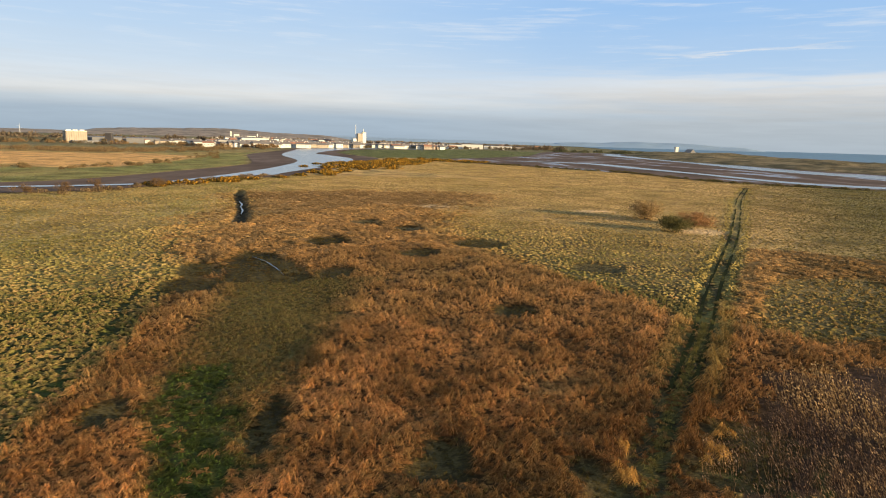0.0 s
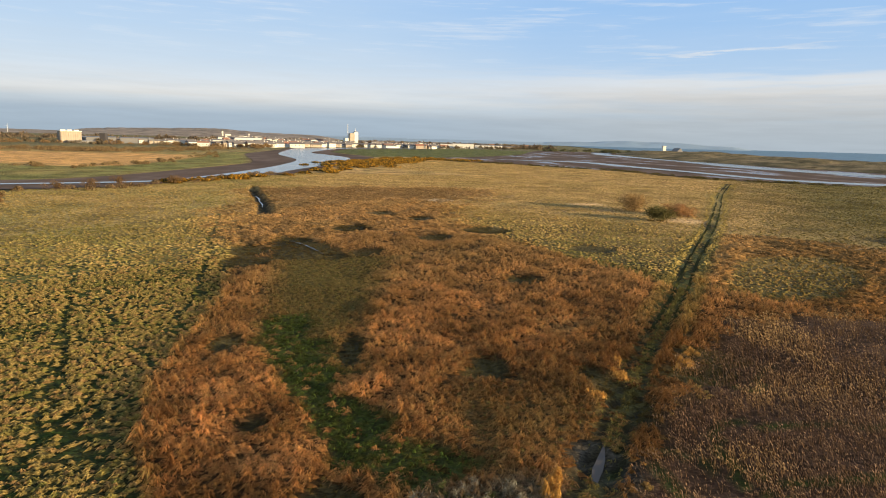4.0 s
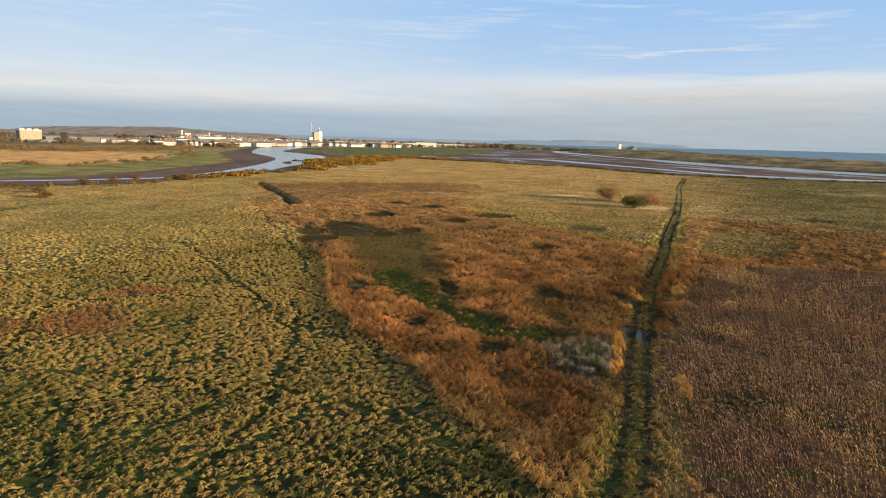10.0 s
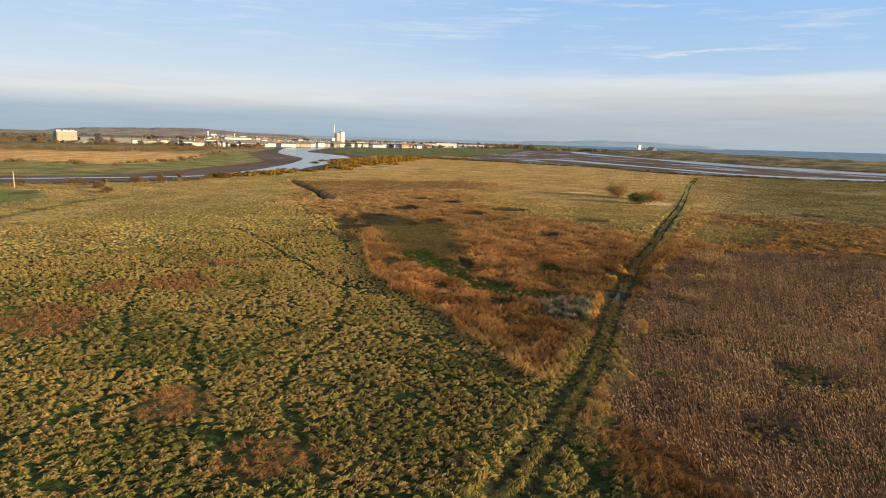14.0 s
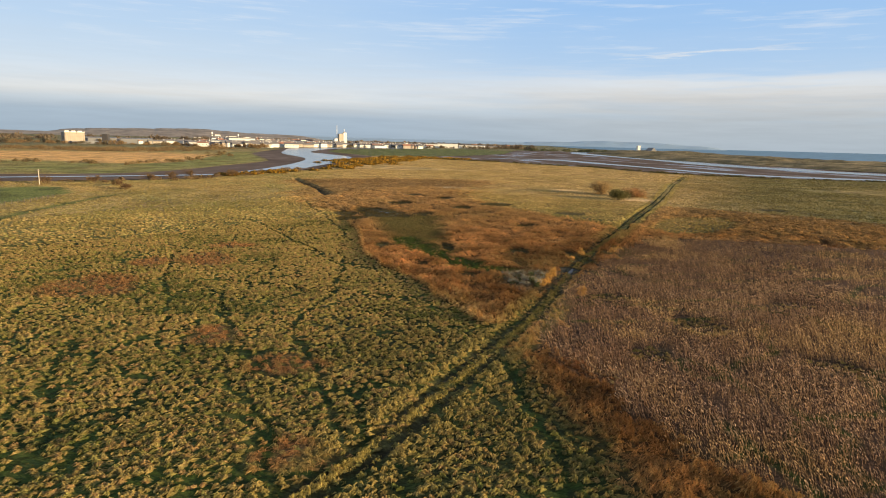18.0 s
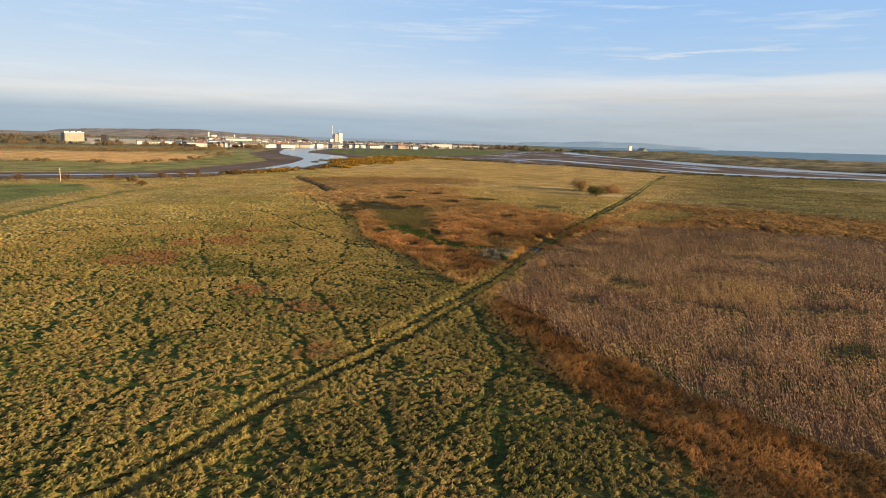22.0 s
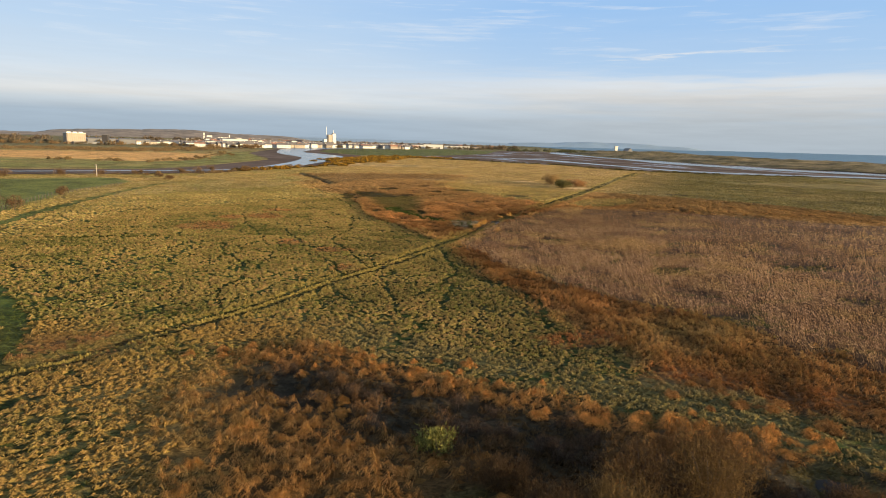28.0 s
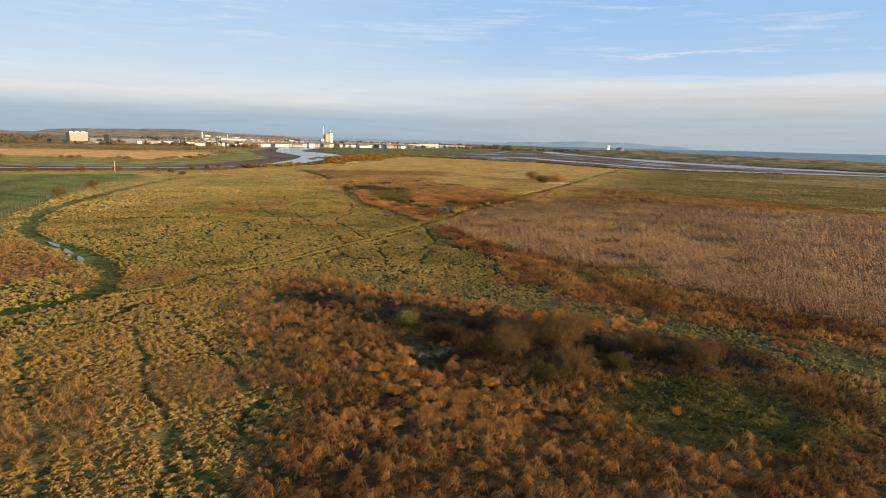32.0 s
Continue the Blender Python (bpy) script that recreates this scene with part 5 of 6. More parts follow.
for k in range(70):
    s = dead.random()
    x, y = np.interp(s, [0, 0.25, 0.5, 0.75, 1], [-37, -28, -19, -8, 1]) + dead.normal(0, 2.2), np.interp(s, [0, 0.25, 0.5, 0.75, 1], [-79, -87, -95, -101, -104]) + dead.normal(0, 2.6)
    c = (0.17, 0.095, 0.045) if dead.random() < 0.35 else (0.085, 0.058, 0.042)
    shrub("dead_shrub", x, y, 0.7 + 0.5 * dead.random(), 0.8 + 0.7 * dead.random(), c, "fluffy brown dead shrub in the dark hollow", "bush", 400 + k, 900, 0.2, 0.013, "dead shrubs in the hollow", 4)
for k, (x, y, w, h) in enumerate([(-111, 44, 2.6, 3.2), (-115, 85, 2.2, 2.6), (-97, 215, 3, 3), (-93, 228, 3, 3.6), (-104, 204, 3, 3), (-120, 190, 3, 2.6), (-76, 240, 2.5, 3), (-135, 182, 3, 3), (-150, 178, 3, 2.8), (-170, 172, 4, 3), (-108, 178, 2, 2.2), (-100, 160, 2, 1.8), (75, 40, 1.8, 1.6)]):
    shrub("hawthorn_bush", x, y, w, h, (0.15, 0.095, 0.05), "bare brown hawthorn bush beside the river bank", "bush", 80 + k, 1000, 0.6, 0.05)


def grass_clump(x, y, wide, tall, tone, seed):
    """One tall tussock that stands out from the rest."""
    e = thing("grass_clump", x, y, 0, "tall golden tussock of dry grass beside the track", "grass clump", "golden tussocks along the track")
    r = np.random.default_rng(seed)
    n = 9
    wide, tall = wide * 0.6, tall * 0.62
    px, py = r.normal(0, wide * 0.6, n), r.normal(0, wide * 0.6, n)
    t = np.array(tone) * (0.8 + 0.4 * r.random((n, 1)))
    v, f, c = mops(px, py, np.zeros(n), t, t * 0.6, 44, tall * (0.6 + 0.5 * r.random(n)), np.full(n, 0.013), wide * (0.45 + 0.3 * r.random(n)), (-0.3, 0.12), seed, 1.0)
    part("tuft", mesh_from("tuft", v, f, M_GRASS, c), e)


for k, (x, y, w, h) in enumerate([(5.7, 17.4, 0.7, 1.4), (5.0, 16.2, 0.8, 1.5), (4.2, 14.9, 0.7, 1.3), (3.4, 13.6, 0.8, 1.4), (2.6, 12.3, 0.7, 1.3), (1.8, 10.9, 0.9, 1.5), (0.9, 9.4, 0.9, 1.4), (2.0, 14.4, 1.0, 0.9), (-2.8, 13.4, 0.9, 0.9), (5.6, 6.6, 0.8, 1.0), (5.0, 5.4, 0.9, 1.0), (4.3, 4.2, 0.8, 0.9), (16.5, 33, 1.0, 1.1), (24, 35, 1.3, 1.1), (18, 36.5, 0.9, 1.0), (13, 29.5, 0.8, 0.8), (26.5, 38, 1.0, 0.9), (40, 58, 1.0, 0.9), (33, 50, 1.0, 0.9), (45, 68, 1.2, 1.0)]):
    grass_clump(x, y, w, h, (0.50, 0.28, 0.08), 300 + k)
for k in range(38):
    a = k * 2.4
    x, y = -0.4 + 3.9 * math.sqrt(k / 38) * math.cos(a), 13.0 + 4.4 * math.sqrt(k / 38) * math.sin(a)
    if x < 0.62 * y - 5.5:
        shrub("bramble_bush", x, y, 0.7, 0.7 + 0.35 * (k % 4) / 3, (0.30, 0.265, 0.19) if k % 3 else (0.09, 0.10, 0.04), "grey dead bramble tangle beside the track", "bramble", 330 + k, 380, 0.24, 0.02, "bramble tangle", 4)


def hummock_mesh(seed, tone):
    """A shaggy hummock: many fine arching blades in a few uneven tufts over a dense heart."""
    r = np.random.default_rng(seed)
    n = 11
    px, py = r.normal(0, 0.30, n), r.normal(0, 0.30, n)
    t = np.array(tone) * (0.75 + 0.5 * r.random((n, 1)))
    tall = (0.55 + 0.35 * r.random(n)) * np.clip(1.15 - np.hypot(px, py), 0.5, 1)
    # heart and roots in darkened tone: shade inside the hummock, held in colour
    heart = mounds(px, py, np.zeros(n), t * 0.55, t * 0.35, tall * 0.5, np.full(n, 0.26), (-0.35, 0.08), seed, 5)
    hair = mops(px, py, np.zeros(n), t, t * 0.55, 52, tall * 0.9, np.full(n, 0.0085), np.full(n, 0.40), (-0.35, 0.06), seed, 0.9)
    v, f, c = together(heart, hair)
    return mesh_from("tuft", v, f, M_GRASS, c, None, True)


def hummocks(line, count, spread, tone, seed, label, group):
    r = np.random.default_rng(seed)
    kinds = [hummock_mesh(seed + k, tone) for k in range(5)]
    p = np.array(curve(line, 10))
    for k in range(count):
        x, y = p[r.integers(0, len(p))] + r.normal(0, spread, 2)
        e = thing("grass_hummock", x, y, 0, label, "grass hummock", group)
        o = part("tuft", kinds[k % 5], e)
        s = 0.5 + 0.55 * r.random()
        o.scale = (s * 1.1, s, s * (0.65 + 0.3 * r.random()))
        o.rotation_euler = (0, 0, r.normal(0, 0.5))


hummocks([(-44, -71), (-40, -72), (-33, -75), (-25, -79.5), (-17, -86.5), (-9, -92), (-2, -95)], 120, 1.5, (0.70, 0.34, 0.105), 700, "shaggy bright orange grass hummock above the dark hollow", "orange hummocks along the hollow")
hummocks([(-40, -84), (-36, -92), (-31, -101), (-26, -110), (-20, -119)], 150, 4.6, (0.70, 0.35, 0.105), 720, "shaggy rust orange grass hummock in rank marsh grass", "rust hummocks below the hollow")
hummocks([(-6, -84), (2, -92), (10, -104)], 26, 2.0, (0.44, 0.22, 0.08), 740, "brown shaggy grass hummock beside the reed bed", "brown hummocks beside the reeds")


def rank_grass(x0, x1, y0, y1, step, tone, seed):
    """Shaggy tussocks that grow into one another."""
    x, y, r = scatter(x0, x1, y0, y1, step, seed)
    z = zones(x, y)
    keep = r.random(len(x)) < z["hummock"] * z["marsh"] * (1 - z["scrub"]) * (1 - z["hollow"]) * (1 - z["footpath"]) * (1 - 0.7 * z["sombre"]) * np.clip(4 * fractal(x, y, 4, 2) - 1.1, 0, 1)
    x, y = x[keep], y[keep]
    n = len(x)
    t = np.array(tone) * (0.7 + 0.6 * r.random((n, 1)))
    tall = 0.45 + 0.35 * r.random(n)
    z = {k: v[keep] for k, v in z.items()}
    v, f, c = mops(x, y, height(x, y, z), t, t * 0.5, 44, tall * 0.85, np.full(n, 0.009), np.full(n, 0.46), (-0.35, 0.06), seed, 0.9)
    tagged(new("tussock_grass", mesh_from("tussock_grass", v, f, M_GRASS, c, None, True)), "shaggy rust and orange rank grass around the hollow", "grass", kind="stuff")


rank_grass(-62, -6, -128, -66, 0.9, (0.58, 0.30, 0.10), 760)


def gorse_thicket(spots, seed, label):
    """Low flowering gorse: dark spiny green with yellow blossom on top."""
    r = np.random.default_rng(seed)
    green, bloom = [], []
    for x, y, w, h in spots:
        for store, tone, n, lo in ((green, (0.07, 0.075, 0.02), 220, 0.0), (bloom, (0.55, 0.33, 0.02), 150, 0.35)):
            p = r.normal(0, 0.4, (n, 3)) * (w, w, 0)
            p[:, 2] = h * (lo + (1 - lo) * r.random(n)) * np.clip(1.1 - np.hypot(p[:, 0], p[:, 1]) / (1.6 * w), 0.15, 1)
            p[:, :2] += (x, y)
            s = r.normal(0, 0.16 + 0.0006 * y, (n, 2, 3))
            store.append(np.stack([p - s[:, 0], p + s[:, 0], p + s[:, 1] + (0, 0, 0.2)], 1).reshape(-1, 3))
    e = thing("gorse_thicket", 0, 0, 0, label, "gorse", "", "stuff")
    for name, store, tone in (("spines", green, (0.075, 0.062, 0.024)), ("blossom", bloom, (0.38, 0.195, 0.025))):
        v = np.vstack(store)
        t = np.repeat(np.array(tone) * (0.7 + 0.6 * r.random((len(v) // 3, 1))), 3, axis=0)
        part(name, mesh_from(name, v, np.arange(len(v)).reshape(-1, 3), M_TWIG, t), e)


def along(line, n, side, w, h, seed):
    r = np.random.default_rng(seed)
    p = np.array(curve(line, 8))
    q = p[r.integers(0, len(p), n)] + r.normal(0, side, (n, 2))
    return [(x, y, w * (0.6 + 0.8 * r.random()), h * (0.6 + 0.8 * r.random())) for x, y in q]


gorse_thicket(along([(-82, 237), (-72, 255), (-62, 272), (-54, 288)], 30, 3.5, 2.0, 0.9, 61), 61, "yellow flowering gorse along the river bank")
gorse_thicket(along([(-32, 318), (-18, 360), (0, 420), (16, 480)], 34, 6, 3.0, 1.0, 62), 62, "flowering gorse thicket beside the river bend")
gorse_thicket(along([(-12, 430), (8, 478), (28, 525), (58, 585), (96, 590)], 170, 15, 5.5, 0.9, 63), 63, "broad flowering gorse thicket on the point")


def scrub_belt(line, n, side, w, h, tone, seed, label):
    """A far belt of bare scrub."""
    r = np.random.default_rng(seed)
    store = []
    for x, y, ww, hh in along(line, n, side, w, h, seed):
        m = 130
        p = r.normal(0, 0.4, (m, 3)) * (ww, ww, 0)
        p[:, 2] = hh * r.random(m) ** 0.7 * np.clip(1.1 - np.hypot(p[:, 0], p[:, 1]) / (1.5 * ww), 0.2, 1)
        p[:, :2] += (x, y)
        s = r.normal(0, 0.15 * hh / 2 + 0.05, (m, 2, 3))
        store.append(np.stack([p - s[:, 0], p + s[:, 0], p + s[:, 1] + (0, 0, 0.3 * hh)], 1).reshape(-1, 3))
    v = np.vstack(store)
    t = np.repeat(np.array(tone) * (0.78 + 0.44 * r.random((len(v) // 3, 1))), 3, axis=0)
    return tagged(new("scrub_belt", mesh_from("scrub_belt", v, np.arange(len(v)).reshape(-1, 3), M_TWIG, t)), label, "scrub", kind="stuff")


scrub_belt([(-640, 640), (-420, 660), (-300, 650), (-240, 650), (-215, 760), (-190, 880)], 380, 26, 7, 2.2, (0.17, 0.118, 0.062), 71, "far belt of bare brown trees and scrub")
scrub_belt([(-300, 330), (-215, 352), (-160, 345), (-140, 400), (-135, 470), (-130, 560), (-150, 640)], 60, 6, 3.0, 1.6, (0.17, 0.12, 0.06), 72, "scattered brown bushes along the field edge")
scrub_belt([(75, 600), (105, 548), (140, 512), (172, 460), (200, 418), (206, 365), (228, 328), (264, 300), (330, 275)], 150, 3.5, 3.2, 1.0, (0.09, 0.075, 0.03), 73, "dark low scrub on the eroded estuary bank")
scrub_belt([(-340, 160), (-200, 172), (-130, 195), (-94, 214), (-76, 244), (-60, 288), (-42, 310)], 34, 3, 2.6, 1.3, (0.16, 0.11, 0.06), 74, "brown scrub on the near river bank")
scrub_belt([(1000, 120), (760, 300), (610, 520), (560, 760), (590, 960), (650, 1160)], 420, 60, 6, 1.8, (0.13, 0.10, 0.05), 77, "dark scrub scattered over the dunes")
scrub_belt([(440, 1330), (520, 1340), (620, 1330)], 40, 14, 9, 5, (0.10, 0.10, 0.055), 75, "far dark trees behind the estuary")
scrub_belt([(-560, 1000), (-300, 1010), (-120, 1230), (60, 1260), (260, 1420), (420, 1500)], 120, 40, 8, 5, (0.12, 0.095, 0.06), 76, "dark trees among the far town houses")
scrub_belt([(-760, 1400), (-420, 1560), (-200, 1640), (60, 1700), (300, 1680), (480, 1640)], 200, 45, 14, 9, (0.15, 0.115, 0.08), 78, "brown woods on the rise behind the town")
scrub_belt([(-520, 930), (-380, 950), (-250, 960), (-150, 980)], 80, 14, 6, 4.5, (0.19, 0.125, 0.065), 79, "brown trees before the far town")


# ---------------------------------------------------------------- dunes, hills
def far(az, d):
    """A place at that bearing from the river point, degrees clockwise from +y."""
    return d * math.sin(radians(az)), d * math.cos(radians(az))


def dunes():
    line = np.array(curve([(1150, 0), (860, 200), (690, 400), (620, 600), (600, 800), (640, 1000), (720, 1200), (830, 1420)], 24))
    g = np.gradient(line, axis=0)
    g /= np.hypot(g[:, 0], g[:, 1])[:, None]
    nrm = np.stack([g[:, 1], -g[:, 0]], 1)
    u = np.linspace(-1, 1, 33)
    p = line[:, None, :] + nrm[:, None, :] * (u[None, :, None] * 170)
    x, y = p[..., 0].ravel(), p[..., 1].ravel()
    prof = np.tile(np.clip(1 - np.abs(u) ** 3, 0, 1), len(line))
    z = prof * (1.8 + 6.0 * np.clip(fractal(x, y, 60) - 0.28, 0, 1) + 3.4 * fractal(x + 300, y, 18) + 2.4) - 0.6
    f = fractal(x, y, 25)
    f = np.clip(2.6 * (0.6 * f + 0.4 * fractal(x, y, 9)) - 0.85, 0, 1)
    tone = np.array((0.052, 0.045, 0.022)) * (1 - f[:, None]) + np.array((0.21, 0.155, 0.082)) * f[:, None]
    n = len(u)
    i = (np.arange(len(line) - 1)[:, None] * n + np.arange(n - 1)[None, :]).ravel()
    me = mesh_from("dune_ridge", np.stack([x, y, z], 1), np.stack([i, i + n, i + n + 1, i + 1], 1), M_GROUND, tone, np.full(len(x), 0.6), True)
    tagged(new("dune_ridge", me), "long grassy sand dunes between estuary and sea", "dunes", kind="structure")


dunes()


def hill(az0, az1, d, base, peak, deep, seed, material, label, rise=1.0):
    """A far ridge, drawn along an arc."""
    a = np.linspace(az0, az1, 260)
    s = np.linspace(0, 1, 260)
    prof = (np.sin(np.pi * s) ** rise) * (0.42 + 1.15 * fractal(s * 400 + seed * 31, s * 0 + seed, 60, 5)) * (peak - base) + base * np.minimum(1, np.minimum(s, 1 - s) * 12)
    if material is M_COAST:
        prof = (np.sin(np.pi * s) ** rise) * (0.55 + 0.8 * fractal(s * 400 + seed * 31, s * 0 + seed, 70, 2)) * (peak - base) + base * np.minimum(1, np.minimum(s, 1 - s) * 12)
    else:
        prof = prof + 0.10 * (peak - base) * np.clip(3 * fractal(s * 900 + seed * 7, s * 0, 40, 2) - 1.2, 0, 1) * fractal(s * 5000, s * 0 + seed, 14, 2)     # woods along the crest
    rows = []
    for k, q in enumerate((0, 0.15, 0.4, 0.7, 1.0)):
        dd = d - deep * (1 - q)
        zz = prof * np.sin(q * np.pi / 2) - 1.0
        rows.append(np.stack([dd * np.sin(np.radians(a)), dd * np.cos(np.radians(a)), zz], 1))
    v = np.vstack(rows)
    i = (np.arange(4)[:, None] * 260 + np.arange(259)[None, :]).ravel()
    me = mesh_from("hill", v, np.stack([i, i + 1, i + 261, i + 260], 1), material, None, None, True)
    return tagged(new("hill", me), label, "hill", kind="structure")


hill(-24, -1, 4200, 14, 44, 900, 3, M_HILL, "low brown moorland hills behind the town", 0.8)
hill(-40, -20, 3600, 10, 18, 500, 5, M_HILL, "low wooded rise behind the factory", 0.5)
hill(-10, 22, 4700, 13, 24, 500, 8, M_COAST, "hazy blue hills along the far coast", 0.5)
hill(16.5, 35.5, 4600, 14, 48, 300, 11, M_COAST, "distant blue headland across the bay", 1.0)


# ---------------------------------------------------------------- town
def block_mesh(name, w, d, h, material, z0=0.0, bevel=0.0):
    bm = bmesh.new()
    bmesh.ops.create_cube(bm, size=1)
    bmesh.ops.scale(bm, vec=(w, d, h), verts=bm.verts)
    bmesh.ops.translate(bm, vec=(0, 0, z0 + h / 2), verts=bm.verts)
    if bevel:
        bmesh.ops.bevel(bm, geom=bm.edges[:], offset=bevel, segments=1, affect="EDGES")
    return bm_mesh(name, bm, material)


def gable_mesh(name, w, d, z0, rise, eave, material):
    """A pitched roof with its ridge along x."""
    bm = bmesh.new()
    x, y = w / 2 + eave, d / 2 + eave
    pts = [(-x, -y, z0), (x, -y, z0), (x, y, z0), (-x, y, z0), (-x, 0, z0 + rise), (x, 0, z0 + rise)]
    v = [bm.verts.new(p) for p in pts]
    for q in ((0, 1, 5, 4), (2, 3, 4, 5), (1, 2, 5), (3, 0, 4), (3, 2, 1, 0)):
        bm.faces.new([v[i] for i in q])
    return bm_mesh(name, bm, material)


def house(x, y, turn, w, d, h, rise, wall, roof, label, group="houses of the far town"):
    e = thing("house", x, y, 0, label, "house", group)
    e.rotation_euler = (0, 0, radians(turn))
    part("wall", block_mesh("wall", w, d, h, wall), e)
    part("roof", gable_mesh("roof", w, d, h, rise, 0.4, roof), e)
    c = part("chimney", block_mesh("chimney", 0.9, 0.9, 1.8, wall, h + rise - 0.6), e)
    c.location = (w * 0.36, 0, 0)
    for k in range(max(2, int(w // 5))):
        o = part("window", block_mesh("window", 1.3, 0.12, 1.3, M_GLASS, h * 0.5), e)
        o.location = (-w / 2 + (k + 0.5) * w / max(2, int(w // 5)), -d / 2 - 0.02, 0)
    return e


def shed(x, y, turn, w, d, h, wall, label, roof=None):
    e = thing("industrial_shed", x, y, 0, label, "building", "sheds of the far town")
    e.rotation_euler = (0, 0, radians(turn))
    part("wall", block_mesh("wall", w, d, h, wall), e)
    part("roof", gable_mesh("roof", w, d, h, max(0.8, d * 0.06), 0.5, roof or M_GREY), e)
    part("door", block_mesh("door", 4, 0.2, min(4.5, h * 0.7), M_DARK), e).location = (w * 0.3, -d / 2 - 0.05, 0)
    return e


def town():
    r = np.random.default_rng(90)
    rows = [  # bearing from, to, distance, count, height
        (-14.5, -7.2, 1010, 18, 5.2), (-13.5, -7.5, 1100, 16, 6.5), (-7.0, -5.2, 1120, 9, 6.5), (-5.0, -1.8, 1190, 14, 5.5), (-4.2, -0.5, 1260, 12, 6.5),
        (0.6, 7.4, 1270, 36, 4.8), (-3.6, -0.2, 1210, 12, 4.8), (-9, -5.2, 1060, 11, 5), (1.5, 8.5, 1400, 18, 5.5), (-20, -14, 1150, 10, 5), (9.5, 17, 1900, 12, 6),
        (-12, -6.5, 1300, 14, 10), (-11, -2, 1450, 24, 9), (0.5, 9, 1650, 20, 7), (-8, -3, 1120, 12, 5)]
    for a0, a1, d, n, h in rows:
        for k in range(n):
            az = a0 + (a1 - a0) * (k + 0.5 + 0.35 * (r.random() - 0.5)) / n
            x, y = far(az, d + r.normal(0, 14))
            w, dd, hh = 11 + 14 * r.random(), 7 + 2.5 * r.random(), h * (0.85 + 0.4 * r.random())
            roof = M_SLATE if r.random() < 0.86 else M_TILE
            wall = M_WHITE if r.random() < 0.8 else M_CREAM
            house(x, y, -az + 22 + r.normal(0, 14), w, dd, hh, 2.6 + 1.4 * r.random(), wall, roof,
                  ("white rendered house with %s roof" if wall is M_WHITE else "cream rendered house with %s roof") % ("grey slate" if roof is M_SLATE else "red tile"))
    for az, d, w, dd, h, wall, label in [
            (-16.3, 1150, 62, 18, 5.5, M_WHITE, "long low white industrial shed"), (-21.5, 1140, 56, 25, 9, M_GREY, "long grey industrial shed with ribbed walls"),
            (-18.5, 1140, 50, 25, 8.5, M_GREY, "long grey clad factory hall"), (-11.5, 1060, 40, 18, 9, M_WHITE, "white flat-roofed office block"),
            (-9.5, 1250, 50, 18, 13, M_WHITE, "tall white harbour warehouse building"), (-4.0, 1230, 42, 18, 9, M_CREAM, "long cream quayside warehouse building"),
            (-1.0, 1350, 50, 20, 10, M_CREAM, "cream mill annex beside the silo"), (10.2, 1500, 52, 20, 11, M_WHITE, "white seafront hall with shallow roof"),
            (12.6, 1560, 70, 22, 8, M_WHITE, "long white leisure building"), (8.8, 1500, 40, 18, 9, M_WHITE, "white flat-roofed hall by the shore"),
            (14.5, 1650, 30, 14, 6, M_CREAM, "small cream depot building"), (-37.5, 1050, 50, 20, 6, M_WHITE, "low white shed among trees")]:
        x, y = far(az, d)
        shed(x, y, -az, w, dd, h, wall, label)


town()


def silo():
    """The tall white mill by the quay, with its stacks."""
    x, y = 2, 1381
    e = thing("grain_silo", x, y, 0, "tall white concrete silo building with steel stacks", "silo")
    e.rotation_euler = (0, 0, radians(28))
    part("tower", block_mesh("tower", 9.5, 9, 31, M_WHITE, 0, 0.4), e)
    o = part("side_tower", block_mesh("side_tower", 10, 8, 28.5, M_CREAM, 0, 0.4), e)
    o.location = (-9.8, 1, 0)
    part("roof_house", block_mesh("roof_house", 4, 4, 2, M_GREY, 31, 0.2), e)
    for k in range(4):
        o = part("rib", block_mesh("rib", 0.4, 0.4, 30.5, M_WHITE), e)
        o.location = (-3.6 + 2.4 * k, -4.6, 0)
    for name, px, py, h, rad in (("chimney", -17, 4, 47, 0.6), ("stack", 1, 2, 39, 0.5)):
        bm = bmesh.new()
        tube(bm, (px, py, 0), (px, py, h), rad * 1.25, rad, 12)
        tube(bm, (px, py, h - 1), (px, py, h), rad * 1.2, rad * 1.2, 12)
        part(name, bm_mesh(name, bm, M_STEEL), e)
    o = part("annex", block_mesh("annex", 8, 10, 17, M_WHITE, 0, 0.2), e)
    o.location = (-22, 3, 0)


silo()


def reactor_block():
    """The big ribbed cream block that stands above the trees."""
    x, y = far(-23.4, 1080)
    e = thing("factory_block", x, y, 0, "large cream concrete factory block with vertical ribs", "building")
    e.rotation_euler = (0, 0, radians(38))
    part("hall", block_mesh("hall", 28, 17, 17, M_CREAM, 0, 0.4), e)
    part("parapet", block_mesh("parapet", 29, 18, 1.0, M_WHITE, 17, 0.2), e)
    for side in (-1, 1):
        for k in range(9):
            o = part("rib", block_mesh("rib", 1.0, 0.6, 17, M_CREAM), e)
            o.location = (-12.4 + 3.1 * k, side * 8.6, 0)
    for side in (-1, 1):
        for k in range(5):
            o = part("rib", block_mesh("rib", 0.6, 1.0, 17, M_CREAM), e)
            o.location = (side * 14.1, -7 + 3.5 * k, 0)
    for k in range(6):
        o = part("plant_room", block_mesh("plant_room", 3.0, 3.4, 1.6, M_WHITE, 18, 0.2), e)
        o.location = (-11.5 + 4.6 * k, -4 + 5 * (k % 2), 0)
    o = part("annex", block_mesh("annex", 36, 10, 4, M_GREY, 0, 0.2), e)
    o.location = (10, -14, 0)


reactor_block()


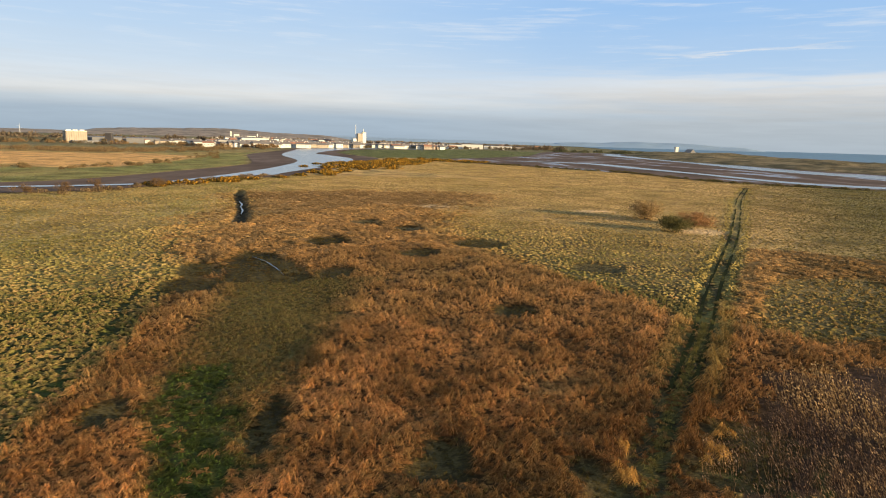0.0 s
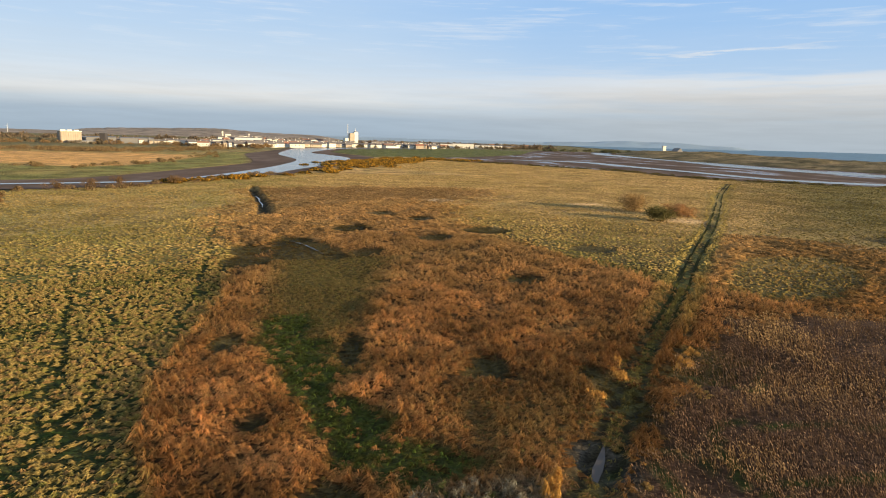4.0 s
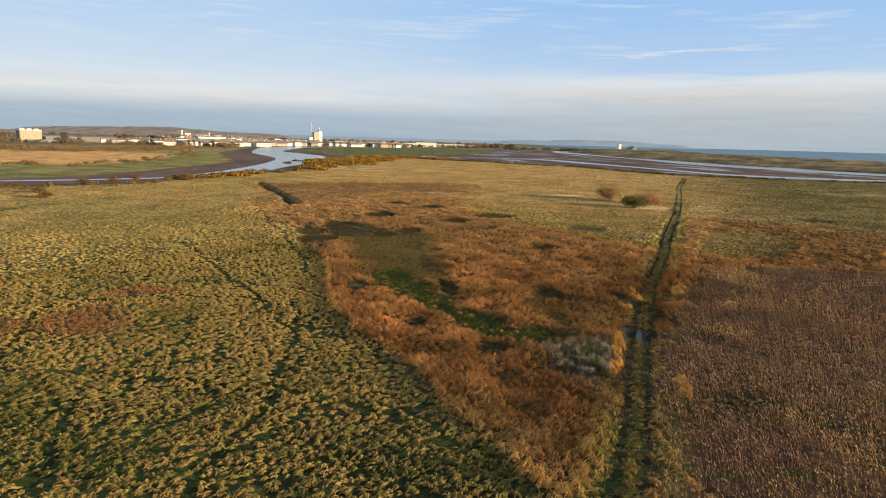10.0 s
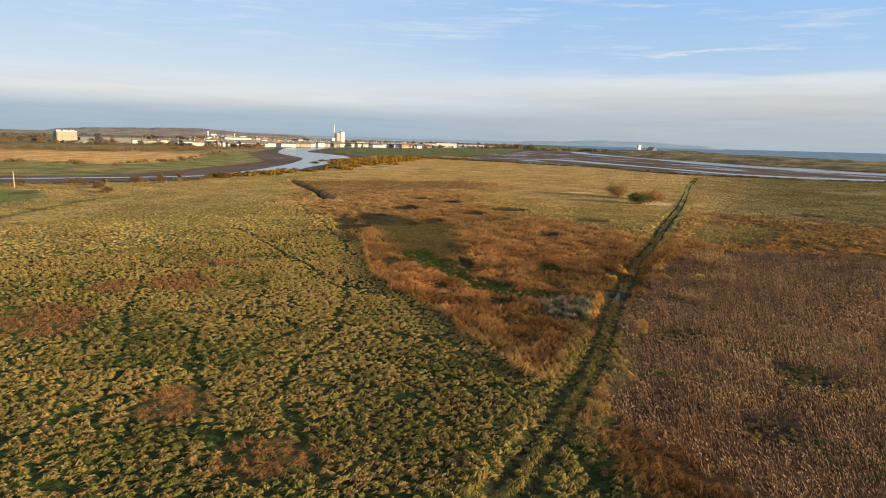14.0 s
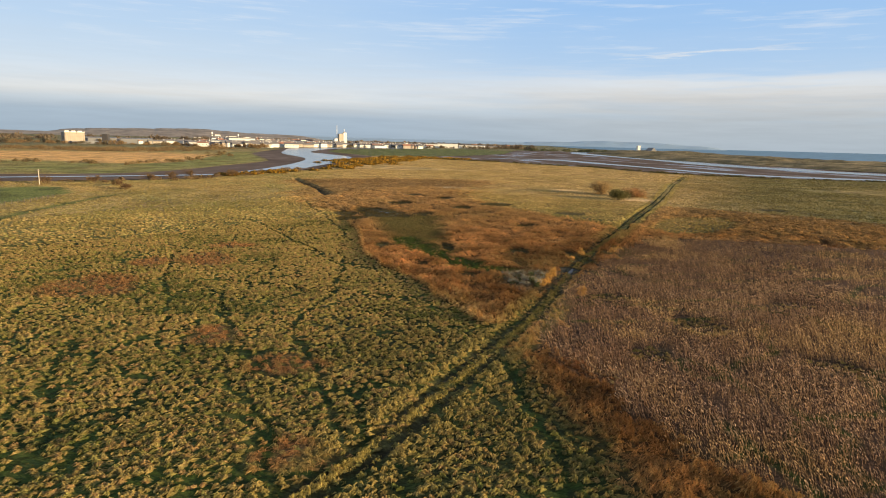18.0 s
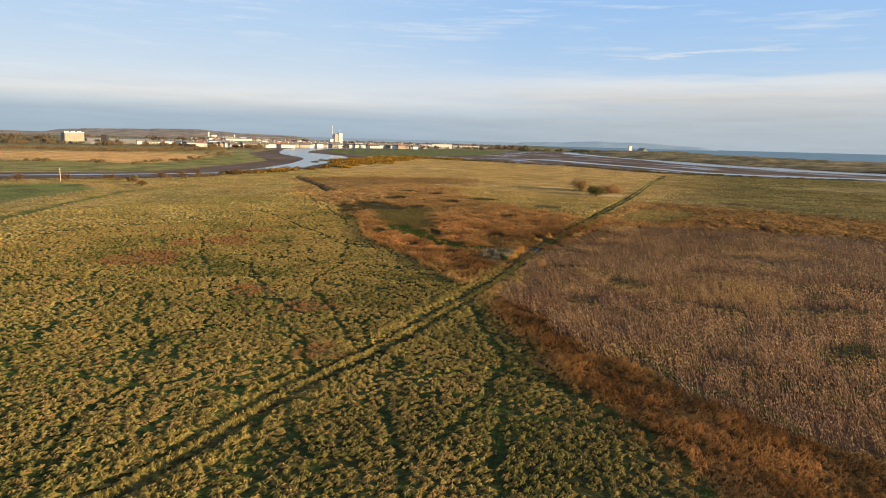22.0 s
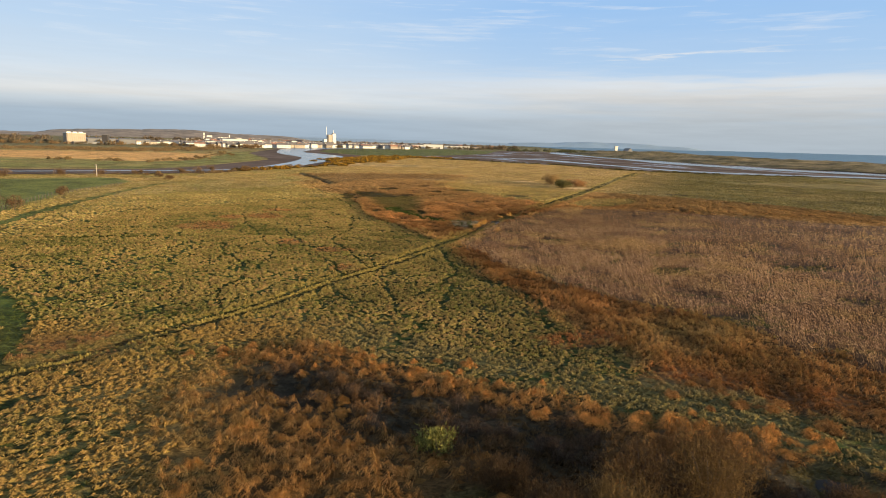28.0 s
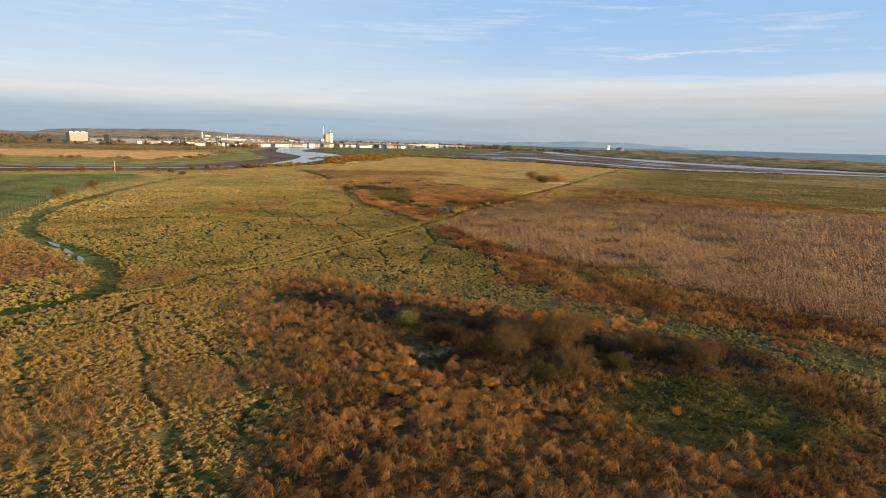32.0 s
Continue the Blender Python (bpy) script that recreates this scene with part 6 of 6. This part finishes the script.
def hospital():
    x, y = far(-10.3, 1750)
    e = thing("office_complex", x, y, 0, "white stepped building complex on rising ground", "building")
    e.rotation_euler = (0, 0, radians(11))
    for w, d, h, px in ((26, 20, 15, 12), (14, 18, 19, -24), (4, 8, 26, -38), (22, 16, 14, 52), (3, 6, 21, 30), (18, 14, 12, 84), (30, 14, 10, -70)):
        o = part("wing", block_mesh("wing", w, d, h, M_WHITE, 0, 0.3), e)
        o.location = (px, 0, 0)
        o = part("window_band", block_mesh("window_band", w * 0.9, 0.3, 1.5, M_GLASS, h * 0.7), e)
        o.location = (px, -d / 2 - 0.1, 0)


hospital()


def dark_tower():
    x, y = far(-19.7 - 1.3, 1080)
    e = thing("tower_block", x, y, 0, "dark brown clad tower beside grey sheds", "building")
    part("shaft", block_mesh("shaft", 9, 9, 15.5, M_DARK, 0, 0.2), e)
    part("cap", block_mesh("cap", 9.6, 9.6, 0.8, M_GREY, 15.5, 0.1), e)
    o = part("base", block_mesh("base", 30, 12, 4, plain("blue_cladding", (0.12, 0.15, 0.2), 0.6), 0, 0.2), e)
    o.location = (4, -6, 0)


dark_tower()


def beacon():
    """White pilot house tower and the grey vaulted building by the dunes."""
    e = thing("pilot_tower", 700, 1300, 0, "square white harbour tower on the dunes", "tower")
    part("shaft", block_mesh("shaft", 7, 7, 18, M_WHITE, 0, 0.3), e)
    part("parapet", block_mesh("parapet", 8, 8, 1.2, M_WHITE, 18, 0.1), e)
    part("annex", block_mesh("annex", 12, 8, 5, M_WHITE, 0, 0.2), e).location = (-9, 0, 0)
    e = thing("vaulted_building", 733, 1300, 0, "grey arched building on the dunes", "building")
    bm = bmesh.new()
    n = 12
    rings = []
    for yy in (-14, 14):
        rings.append([bm.verts.new((math.cos(math.pi * k / n) * 11, yy, 15 * (1 - abs(math.cos(math.pi * k / n))) ** 0.7)) for k in range(n + 1)])
    for k in range(n):
        bm.faces.new((rings[0][k], rings[0][k + 1], rings[1][k + 1], rings[1][k]))
    bm.faces.new(rings[0])
    bm.faces.new(rings[1][::-1])
    part("vault", bm_mesh("vault", bm, M_GREY), e)
    part("door", block_mesh("door", 5, 0.3, 5, M_DARK), e).location = (0, -14.1, 0)


beacon()


def turbine(az, d, h, turn):
    x, y = far(az, d)
    e = thing("wind_turbine", x, y, 0, "white wind turbine on the far rise", "wind turbine")
    bm = bmesh.new()
    tube(bm, (0, 0, 0), (0, 0, h), h * 0.03, h * 0.018, 10)
    part("mast", bm_mesh("mast", bm, M_STEEL), e)
    hub = part("nacelle", block_mesh("nacelle", h * 0.03, h * 0.09, h * 0.035, M_STEEL, h, 0.1), e)
    for k in range(3):
        a = radians(turn + 120 * k)
        bm = bmesh.new()
        c = Vector((0, -h * 0.05, h * 1.017))
        tube(bm, c, c + Vector((math.sin(a), 0, math.cos(a))) * h * 0.42, h * 0.016, h * 0.004, 6)
        part("blade", bm_mesh("blade", bm, M_STEEL), hub)


turbine(-27.0, 3000, 27, 20)


# ---------------------------------------------------------------- fence and pole
def fence(line, gap, label):
    pts = np.array(line, float)
    seg = np.hypot(*np.diff(pts, axis=0).T)
    s = np.concatenate([[0], np.cumsum(seg)])
    e = thing("fence", *line[0], 0, label, "fence")
    r = np.random.default_rng(5)
    bm = bmesh.new()
    tube(bm, (0, 0, -0.3), (0, 0, 1.15), 0.09, 0.085, 7)
    me = bm_mesh("post", bm, M_WOOD)
    places = []
    for q in np.arange(0, s[-1], gap):
        x, y = np.interp(q, s, pts[:, 0]), np.interp(q, s, pts[:, 1])
        o = part("post", me, e)
        o.location = (x - line[0][0], y - line[0][1], 0)
        o.rotation_euler = (r.normal(0, 0.04), r.normal(0, 0.04), r.random() * 3)
        places.append(Vector(o.location))
    for h in (0.35, 0.7, 1.05):
        bm = bmesh.new()
        for a, b in zip(places[:-1], places[1:]):
            tube(bm, a + Vector((0, 0, h)), b + Vector((0, 0, h)), 0.012, 0.012, 4)
        part("wire", bm_mesh("wire", bm, M_WIRE), e)


fence([(-106, -8), (-109, 12), (-114, 48), (-116, 63), (-117, 85), (-114, 106), (-110, 130)], 2.6, "wooden post and wire fence beside the pasture")


def utility_pole(x, y):
    e = thing("utility_pole", x, y, 0, "weathered wooden utility pole with crossarm", "utility pole")
    bm = bmesh.new()
    tube(bm, (0, 0, -0.5), (0, 0, 5.6), 0.17, 0.14, 8)
    part("pole", bm_mesh("pole", bm, plain("pale_pole", (0.45, 0.38, 0.3), 0.8)), e)
    arm = part("crossarm", block_mesh("crossarm", 2.0, 0.14, 0.18, M_WOOD, 5.1, 0.02), e)
    for px in (-0.85, 0, 0.85):
        bm = bmesh.new()
        tube(bm, (px, 0, 5.28), (px, 0, 5.6), 0.07, 0.05, 6)
        part("insulator", bm_mesh("insulator", bm, M_DARK), arm)


utility_pole(-134.6, 177.4)
